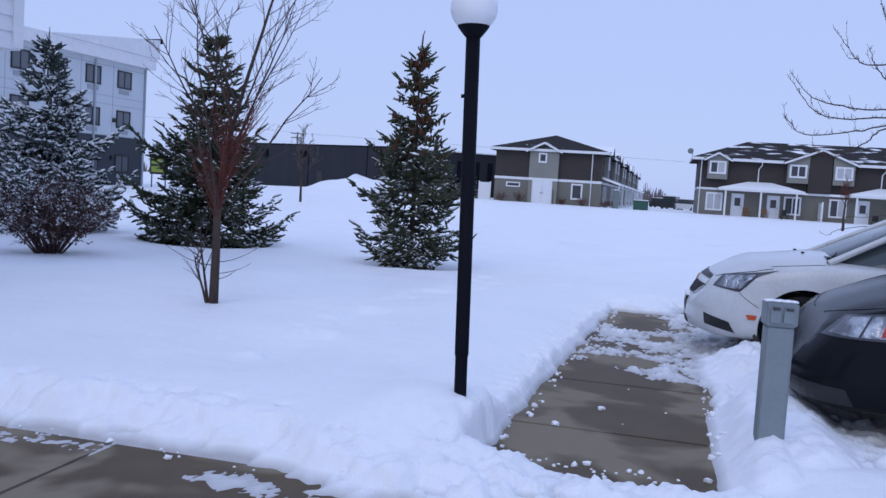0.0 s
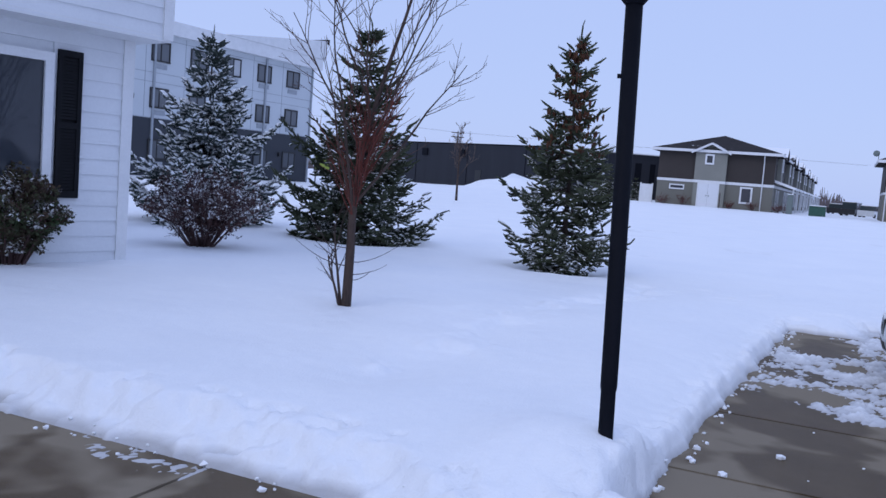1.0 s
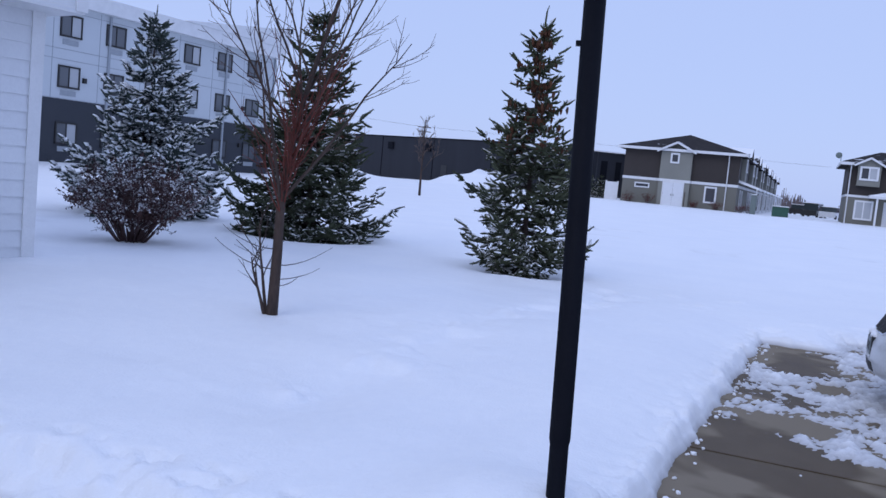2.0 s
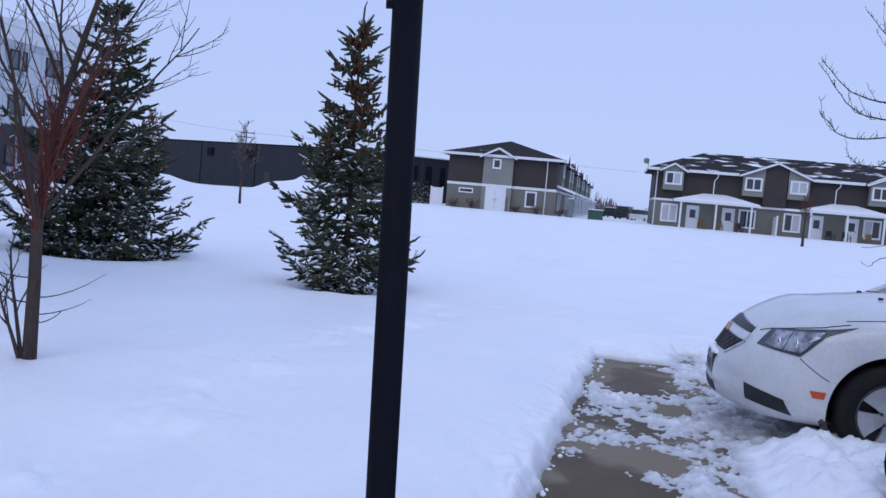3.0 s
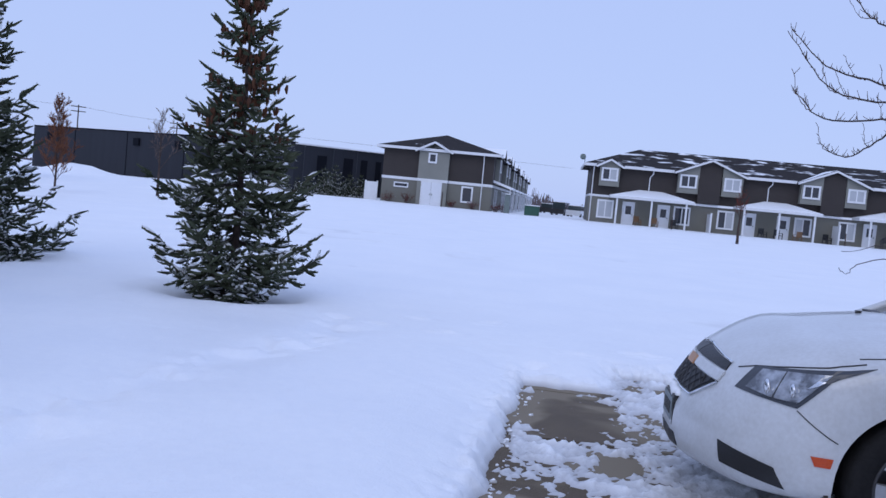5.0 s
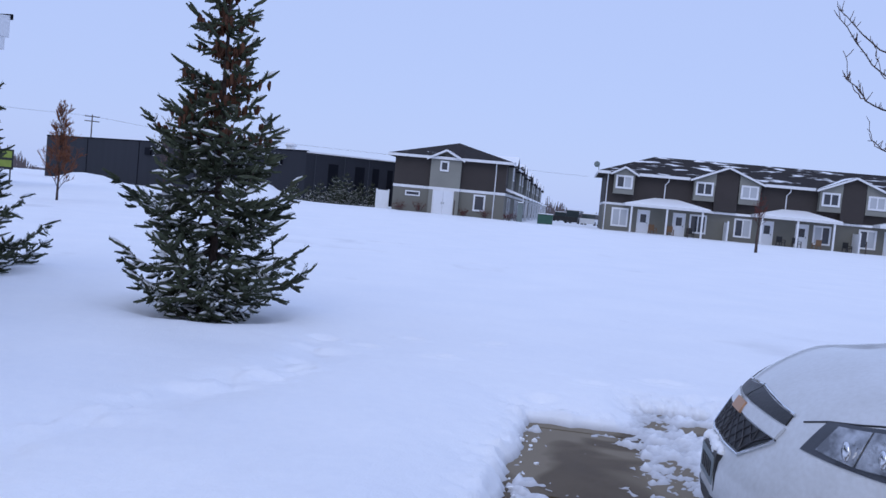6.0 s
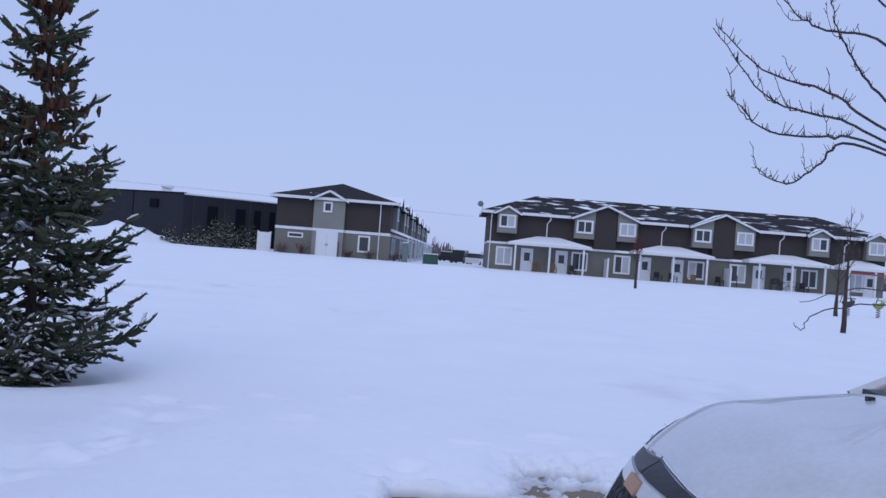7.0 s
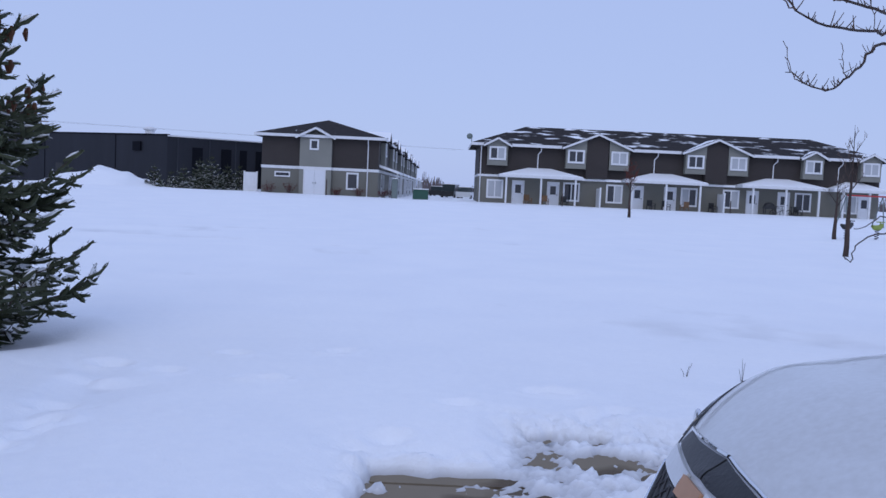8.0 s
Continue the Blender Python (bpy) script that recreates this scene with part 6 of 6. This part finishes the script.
# ---- paving: slabs along the path and along the building ----
def paving():
    p = empty("pavement", grid_pose(0, 0), "wet tan concrete paving with cut joints and dried patches", "pavement", kind="structure")

    def slab_mesh(w, l):
        bm = boxes((-w / 2, w / 2, -l / 2, l / 2, -0.12, 0.0))
        top = [e for e in bm.edges if all(v.co.z > -0.01 for v in e.verts)]
        bmesh.ops.bevel(bm, geom=top, offset=0.012, segments=2, affect="EDGES")
        me = bpy.data.meshes.new("slab")
        bm.to_mesh(me)
        bm.free()
        me.materials.append(CONCRETE)
        return me

    def lay(me, r, d):
        s = new("slab", me)
        s.parent = p
        s.matrix_local = pose(r, d, 0)
    wide, lot, walk_slab = slab_mesh(1.494, 1.494), slab_mesh(2.99, 2.99), slab_mesh(1.494, 1.394)
    for k in range(6):
        lay(wide, -0.32, 5.02 + 1.5 * k - 0.0)
    for k in range(5):
        lay(walk_slab, -2.15 - 1.5 * k, 3.55)
        lay(walk_slab, -2.15 - 1.5 * k, 2.15)
    lay(walk_slab, -0.65, 3.55)
    for i in range(2):
        for j in range(4):
            lay(lot, 1.93 + 3.0 * i, 4.0 + 3.0 * j)


paving()


# ---- crumbs of snow along the shovelled edges ----
def crumbs():
    rng = random.Random(5)
    bm = bmesh.new()
    spots = []
    for k in range(60):
        d = rng.uniform(5.0, 11.7)
        spots.append((-0.94 + (d - 5.0) * 0.045 + rng.gauss(0.0, 0.035), d))
    for k in range(28):
        spots.append((rng.uniform(-5.0, -1.4), rng.gauss(4.24, 0.06)))
    for k in range(26):
        spots.append((rng.uniform(-0.8, 0.3), rng.gauss(4.96, 0.06)))
    for k in range(34):
        spots.append((rng.gauss(0.36, 0.04), rng.uniform(5.2, 7.6)))
    for k in range(5):
        spots.append((rng.uniform(-0.7, 0.3), rng.uniform(5.3, 7.3)))
    for r, d in spots:
        m = grid_pose(r, d)
        x, y = m.translation.x, m.translation.y
        s = rng.choice((0.008, 0.01, 0.014, 0.022)) * rng.uniform(0.7, 1.3)
        z = max(0.0, ground_z(x, y))
        got = bmesh.ops.create_icosphere(bm, subdivisions=1, radius=s, matrix=Matrix.Translation((x, y, z + s * 0.35)) @ Matrix.Diagonal((1, rng.uniform(0.7, 1.3), rng.uniform(0.6, 0.9), 1)))
        for v in got["verts"]:
            v.co += Vector((rng.uniform(-1, 1), rng.uniform(-1, 1), rng.uniform(-1, 1))) * s * 0.25
    ob = mesh_object("snow_crumbs", bm, SNOW_PLAIN)
    tagged(ob, "loose crumbs of snow along the shovelled edges", "snow", kind="stuff")


crumbs()


# ---- field: saplings, boxes, poles, far trees ----
def low_spruce(r, d, h, seed):
    m = block_pose(r, d)
    spruce("small_spruce", m.translation.x, m.translation.y, h, h * 0.5, seed, NEEDLE, "small snow-dusted spruce beside the townhouses", BROAD_SPRUCE, whorl=0.42, per=6, snow=0.5, stout=0.045, inner=1)


for i, (r, d, h) in enumerate(((-28.4, 84.0, 2.0), (-26.9, 84.5, 1.6), (-25.4, 83.5, 2.2), (-24.0, 84.0, 2.9), (-22.7, 83.5, 3.2), (-21.4, 84.5, 2.4), (-20.2, 84.5, 2.3), (-27.6, 83.0, 1.0), (-23.2, 82.6, 1.2))):
    low_spruce(r, d, h, 60 + i)
for i, (r, d, h, w) in enumerate(((-16.2, 79.2, 1.0, 0.8), (-14.3, 79.3, 1.1, 0.75), (-9.9, 79.2, 0.8, 0.6), (-7.9, 79.2, 1.0, 0.7), (-5.0, 80.5, 0.9, 0.7), (-5.6, 78.9, 0.8, 0.8))):
    m = block_pose(r, d)
    bush("foundation_shrub", m.translation.x, m.translation.y, h, w, 70 + i, "bare brown shrub against the house wall", BUSH_TWIG, stems=22, twigs=7, leafy=RED_TWIG)

bare_tree("sapling", 25.5, 54.6, 3.5, 0.5, 41, "thin bare sapling alone in the snowy field", BARK, RED_TWIG, 0.09, leaders=12, fork=0.42, up=0.82, twig_r=0.008)
bare_tree("sapling", 19.6, 28.9, 4.0, 0.4, 42, "staked bare sapling in the snowy field", BARK, PALE_TWIG, 0.075, leaders=8, fork=0.5, up=0.85, twigs=0.7, twig_r=0.005)
bare_tree("sapling", 27.0, 38.5, 2.8, 0.4, 43, "thin bare sapling in the snowy field", BARK, PALE_TWIG, 0.085, leaders=7, fork=0.5, up=0.85, twigs=0.7, twig_r=0.006)
bare_tree("columnar_tree", -11.5, 44.4, 4.2, 0.5, 44, "small upright tree with orange-brown leaves kept on", BARK, ORANGE_TWIG, 0.05, leaders=30, fork=0.1, twigs=1.5, up=0.9, twig_r=0.011)
bare_tree("young_tree", -8.1, 49.5, 4.6, 0.8, 45, "bare young tree before the workshop hall", BARK, PALE_TWIG, 0.07, leaders=14, fork=0.3, up=0.78, twig_r=0.008)


def overhanging_tree():
    """The bare tree beyond the white car, whose limbs reach out low and turn up at their tips."""
    rng = random.Random(77)
    base = Vector((9.0, 14.4, 0))
    e = empty("bare_tree", pose(base.x, base.y, ground_z(base.x, base.y)), "bare pale-barked tree with long limbs over the parked car", "tree")
    tv, tf, bv, bf = [], [], [], []
    tube(tv, tf, [(0, 0, -0.2), (0.03, 0, 1.0), (-0.02, 0.05, 2.4), (0.05, 0, 4.0), (0, 0, 6.0)], [0.13, 0.11, 0.09, 0.06, 0.015], 9)

    def curve(ctrl, steps=6):
        out = []
        for k in range(len(ctrl) - 1):
            a, b, c, d = ctrl[max(k - 1, 0)], ctrl[k], ctrl[k + 1], ctrl[min(k + 2, len(ctrl) - 1)]
            for i in range(steps):
                t = i / steps
                out.append(0.5 * (2 * b + (c - a) * t + (2 * a - 5 * b + 4 * c - d) * t * t + (3 * b - a - 3 * c + d) * t ** 3))
        return out + [ctrl[-1]]

    def limb(ctrl, rad, level, shoots):
        pts = [p + Vector((rng.gauss(0, 1), rng.gauss(0, 1), rng.gauss(0, 1))) * 0.006 for p in curve(ctrl)]
        n = len(pts) - 1
        tube(tv if level == 0 else bv, tf if level == 0 else bf, pts, [max(0.0026, rad * (1 - 0.82 * k / n)) for k in range(n + 1)], 5)
        total = sum((b - a).length for a, b in zip(pts, pts[1:]))
        for k in range(int(total / 0.1) if rad > 0.01 or level else 0):
            i = rng.randrange(n // 3, n)
            b = pts[i].lerp(pts[i + 1], rng.random())
            o = Vector((rng.uniform(-1, 0.4), rng.uniform(-1, 0.4), rng.uniform(0.0, 1.3))).normalized()
            ln = rng.choice((0.02, 0.03, 0.04, 0.05, 0.08))
            tube(bv, bf, [b, b + o * ln * 0.6, b + o * ln + Vector((0, 0, 0.1 * ln))], [0.004, 0.003, 0.0024], 3)
        for k in range(shoots):
            i = rng.randrange(n // 3, n - 1)
            ax = (pts[i + 1] - pts[i]).normalized()
            o = Vector((rng.uniform(-1, 0.3), rng.uniform(-1, 0.6), rng.uniform(0.0, 0.9))).normalized()
            ln = rng.uniform(0.18, 0.36)
            p0, d = pts[i], (ax + 0.6 * o).normalized()
            limb([p0, p0 + d * ln * 0.5 - Vector((0, 0, 0.03)), p0 + d * ln + Vector((0, 0, 0.12))], max(0.0045, rad * 0.35), level + 1, 0)

    # limbs towards the lawn: where each leaves the trunk, then its bends and tip
    for z, bends in ((2.75, ((6.86, 13.17, 2.81), (5.54, 11.95, 2.57), (4.6, 11.29, 2.43), (4.36, 11.42, 2.65))),
                     (2.7, ((6.65, 13.05, 2.75), (6.1, 12.75, 2.5), (5.4, 12.2, 2.22), (5.11, 12.22, 2.32))),
                     (2.9, ((6.7, 13.0, 3.0), (5.5, 11.85, 2.86), (4.88, 11.85, 2.98), (4.68, 12.2, 3.36))),
                     (2.8, ((6.8, 13.1, 2.9), (5.5, 12.0, 2.74), (4.95, 11.9, 2.8), (4.62, 12.1, 3.3))),
                     (3.4, ((6.9, 13.0, 3.66), (5.95, 12.6, 3.58), (5.8, 12.85, 3.78), (5.66, 13.25, 4.25))),
                     (3.1, ((7.0, 13.1, 3.2), (6.3, 12.65, 3.35), (6.0, 12.55, 3.6), (5.9, 12.5, 3.8))),
                     (3.9, ((7.2, 13.2, 4.0), (6.4, 12.9, 4.2), (6.1, 12.8, 4.6))),
                     (1.3, ((7.0, 13.1, 1.32), (5.6, 12.0, 1.26), (5.1, 11.5, 1.16), (4.9, 11.34, 1.2))),
                     (1.4, ((6.9, 13.0, 1.46), (5.5, 11.75, 1.4), (4.77, 11.1, 1.35)))):
        limb([Vector((0, 0, z))] + [Vector(b) - base for b in bends], 0.016 if z > 2 else 0.008, 0, 2 if z > 2 else 0)
    for k in range(9):
        a = -1.9 + 0.5 * k
        z, ln = 2.4 + 0.35 * k, rng.uniform(1.8, 2.6) * (1 - 0.06 * k)
        d = Vector((math.cos(a), math.sin(a), 0))
        limb([Vector((0, 0, z)), d * ln * 0.5 + Vector((0, 0, z + 0.2)), d * ln + Vector((0, 0, z + 0.8))], 0.022, 0, 3)
    from_lists("trunk", tv, tf, BARK, e)
    from_lists("twig_crown", bv, bf, PALE_TWIG, e)


overhanging_tree()


def cabinet(name, r, d, w, dp, h, mat, label):
    m = block_pose(r, d)
    z = ground_z(m.translation.x, m.translation.y)
    e = empty(name, block_pose(r, d, z), label, "utility box")
    bm = boxes((-w / 2, w / 2, -dp / 2, dp / 2, -0.1, h))
    bmesh.ops.bevel(bm, geom=list(bm.edges), offset=0.04, segments=2, affect="EDGES")
    part("casing", bm, mat, e)
    part("lid", boxes((-w / 2 - 0.03, w / 2 + 0.03, -dp / 2 - 0.03, dp / 2 + 0.03, h, h + 0.06)), mat, e)
    part("snow_cap", boxes((-w / 2, w / 2, -dp / 2, dp / 2, h + 0.06, h + 0.14)), SNOW_PLAIN, e)


cabinet("utility_pedestal", -4.55, 78.0, 0.5, 0.5, 1.7, GREY_BOX, "tall grey-green utility pedestal in the snow")
cabinet("transformer_box", -2.2, 79.0, 1.4, 1.2, 0.85, GREEN_BOX, "low dark green transformer box in the snow")
sign = empty("marker_stake", block_pose(-10.6, 77.0, 0.4), "thin dark marker stake in the snow", "stake")
part("stake", boxes((-0.04, 0.04, -0.04, 0.04, -0.2, 1.5)), BARK, sign)
for r, d in ((10.35, 75.5), (25.3, 76.0)):
    s = empty("marker_stake", block_pose(r, d, 0.3), "thin dark marker stake in the snow", "stake")
    part("stake", boxes((-0.035, 0.035, -0.035, 0.035, -0.2, 1.3)), BARK, s)
swing = empty("swing_frame", block_pose(26.5, 52.0, 0.15), "bare swing frame with a red top bar in the snow", "swing")
v, f = [], []
tube(v, f, [(-2.2, 0, 2.1), (2.2, 0, 2.1)], [0.05, 0.05], 6)
from_lists("top_bar", v, f, RED_GLOSS, swing)
for sx in (-2.2, 0.0, 2.2):
    for sy in (-0.9, 0.9):
        v, f = [], []
        tube(v, f, [(sx, 0, 2.1), (sx + 0.25 * (1 if sx > 0 else -1), sy, -0.2)], [0.035, 0.035], 5)
        from_lists("leg", v, f, GREY_BOX, swing)
for rx, ry, colour, lab in ((28.0, 39.0, BLACK_PLASTIC, "dark spring rider standing in the snow"), (30.2, 39.7, RIDER_GREEN, "yellow-green spring rider standing in the snow")):
    rider = empty("spring_rider", pose(rx, ry, ground_z(rx, ry), 0, 0, 20), lab, "play rider", "spring riders in the playground")
    v, f = [], []
    tube(v, f, [(0.09 * math.cos(k * 1.05), 0.09 * math.sin(k * 1.05), -0.1 + 0.018 * k) for k in range(34)], [0.018] * 34, 5)
    from_lists("spring", v, f, BLACK_PLASTIC, rider)
    v, f = [], []
    tube(v, f, [(-0.45, 0, 0.62), (-0.2, 0, 0.54), (0.15, 0, 0.54), (0.38, 0, 0.66), (0.46, 0, 0.72)], [0.05, 0.12, 0.13, 0.09, 0.03], 8)
    from_lists("seat", v, f, colour, rider, smooth=True)
    part("handle", boxes((0.22, 0.26, -0.2, 0.2, 0.78, 0.82), (0.22, 0.26, -0.02, 0.02, 0.6, 0.78)), colour, rider)
fence = empty("vinyl_fence", block_pose(-18.6, 80.6, 0.0), "white vinyl fence panel beside the house", "fence")
part("fence_panel", boxes((-0.15, 0.9, -0.04, 0.04, 0.1, 2.3)), TRIM, fence)
for x in (-0.21, 0.96):
    part("fence_post", boxes((x - 0.07, x + 0.07, -0.07, 0.07, -0.1, 2.4)), TRIM, fence)


def power_pole(x, y, h, turn):
    e = empty("power_pole", pose(x, y, 0, 0, 0, turn), "distant wooden power pole with two crossarms", "pole", "power poles")
    v, f = [], []
    tube(v, f, [(0, 0, -0.5), (0, 0, h)], [0.17, 0.12], 7)
    from_lists("shaft", v, f, BARK, e)
    for z in (h - 0.5, h - 1.5):
        part("crossarm", boxes((-1.5, 1.5, -0.08, 0.08, z, z + 0.18)), BARK, e)
    for z in (h - 0.32, h - 1.32):
        for xx in (-1.35, -0.7, 0.7, 1.35):
            part("insulator", boxes((xx - 0.06, xx + 0.06, -0.06, 0.06, z, z + 0.2)), TRIM, e)


power_pole(-34.2, 200.0, 12.1, 15)
power_pole(-55.0, 200.0, 13.6, 15)
v, f = [], []
for off in (-1.35, 1.35):
    pts = [Vector((-150, 190, 13.2 + off * 0.05)), Vector((-55, 200 + off, 13.3)), Vector((-44.6, 200 + off, 12.3)), Vector((-34.2, 200 + off, 11.8)), Vector((60, 215 + off, 11.5))]
    tube(v, f, pts, [0.014] * 5, 4)
tagged(from_lists("power_line", v, f, BLACK_PAINT), "thin black power lines between the poles", "cable")


def far_woods():
    """A low grey-brown wood along the horizon."""
    rng = random.Random(8)
    v, f = [], []
    for k in range(2600):
        a = rng.uniform(-48, 34)
        dist = rng.uniform(330, 420)
        x, y = dist * math.sin(radians(-a)), dist * math.cos(radians(-a))
        h = (5.0 + 4.0 * math.sin(a * 1.3) * math.sin(a * 0.37 + 1)) * rng.uniform(0.4, 1.1)
        w = rng.uniform(0.3, 1.6)
        b = len(v)
        for t in range(4):
            p = Vector((x + rng.uniform(-w, w), y + rng.uniform(-2, 2), 0))
            q = p + Vector((rng.uniform(-w, w), 0, h * rng.uniform(0.5, 1)))
            s = rng.uniform(0.1, 0.45)
            b = len(v)
            v.extend((p + Vector((-s, 0, -1)), p + Vector((s, 0, -1)), q + Vector((s * 0.3, 0, 0)), q + Vector((-s * 0.3, 0, 0))))
            f.append((b, b + 1, b + 2, b + 3))
    ob = from_lists("far_woods", v, f, FAR_WOOD)
    tagged(ob, "bare grey-brown woods along the horizon", "trees", kind="stuff")


far_woods()


def far_vehicle(r, d, mat, label, h=1.6, l=4.4, turn=90):
    e = empty("parked_van", block_pose(r, d, 0.35, turn), label, "car", "cars in the far lot")
    part("body", boxes((-l / 2, l / 2, -0.9, 0.9, 0.3, 0.95)), mat, e)
    part("cabin", boxes((-l / 4, l / 2.4, -0.8, 0.8, 0.95, h)), CAR_GLASS, e)
    part("roof", boxes((-l / 4, l / 2.5, -0.78, 0.78, h, h + 0.08)), SNOW_PLAIN, e)
    for x in (-l / 3, l / 3):
        for y in (-0.85, 0.72):
            bm = bmesh.new()
            bmesh.ops.create_cone(bm, segments=16, radius1=0.34, radius2=0.34, depth=0.2, cap_ends=True, matrix=Matrix.Translation((x, y, 0.25)) @ Matrix.Rotation(radians(90), 4, "X"))
            part("tyre", bm, TYRE, e)


shed = empty("farm_shed", pose(-118, 250, 0, 0, 0, 20), "long low grey shed on the horizon", "building")
part("wall", boxes((-14, 14, 0, 10, 0, 3.2)), GREY_LIGHT, shed)
bm = bmesh.new()
hip_roof(bm, -14.5, 14.5, -0.5, 10.5, 3.2, 2.2, 1.0)
part("roof", bm, SNOW_PLAIN, shed)
far_vehicle(0.7, 110, BLACK_PLASTIC, "dark pickup parked beyond the townhouses", 1.8, 5.2, 80)
far_vehicle(2.6, 106, CAR_WHITE, "snowy white car parked beyond the townhouses", 1.5, 4.4, 80)
far_vehicle(-1.0, 122, BLACK_PLASTIC, "dark car parked beyond the townhouses", 1.5, 4.4, 80)

board = empty("notice_board", pose(-19.6, 59.6, ground_z(-19.6, 59.6), 0, 0, 15), "black notice board with yellow-green panels on two legs", "sign")
for x in (-0.45, 0.45):
    part("leg", boxes((x - 0.04, x + 0.04, -0.04, 0.04, -0.2, 0.9)), BLACK_PLASTIC, board)
part("backing_board", boxes((-0.6, 0.6, -0.03, 0.03, 0.9, 2.1)), BLACK_PLASTIC, board)
for z in (1.05, 1.6):
    part("panel", boxes((-0.5, 0.5, -0.05, -0.032, z, z + 0.4)), RIDER_GREEN, board, "yellow-green panel")

# dry weeds standing out of the snow
for i, (x, y, h) in enumerate(((5.66, 13.28, 0.2), (5.29, 13.51, 0.12))):
    rng = random.Random(90 + i)
    v, f = [], []
    z = ground_z(x, y)
    for k in range(4):
        q = Vector((x + rng.uniform(-0.06, 0.06), y, z + h * rng.uniform(0.5, 1)))
        tube(v, f, [(x, y, z - 0.05), q.lerp(Vector((x, y, z)), 0.5), q], [0.003, 0.002, 0.0015], 3)
    tagged(from_lists("dry_weed", v, f, BARK), "dry weed stalk poking out of the snow", "weed", "dry weeds")
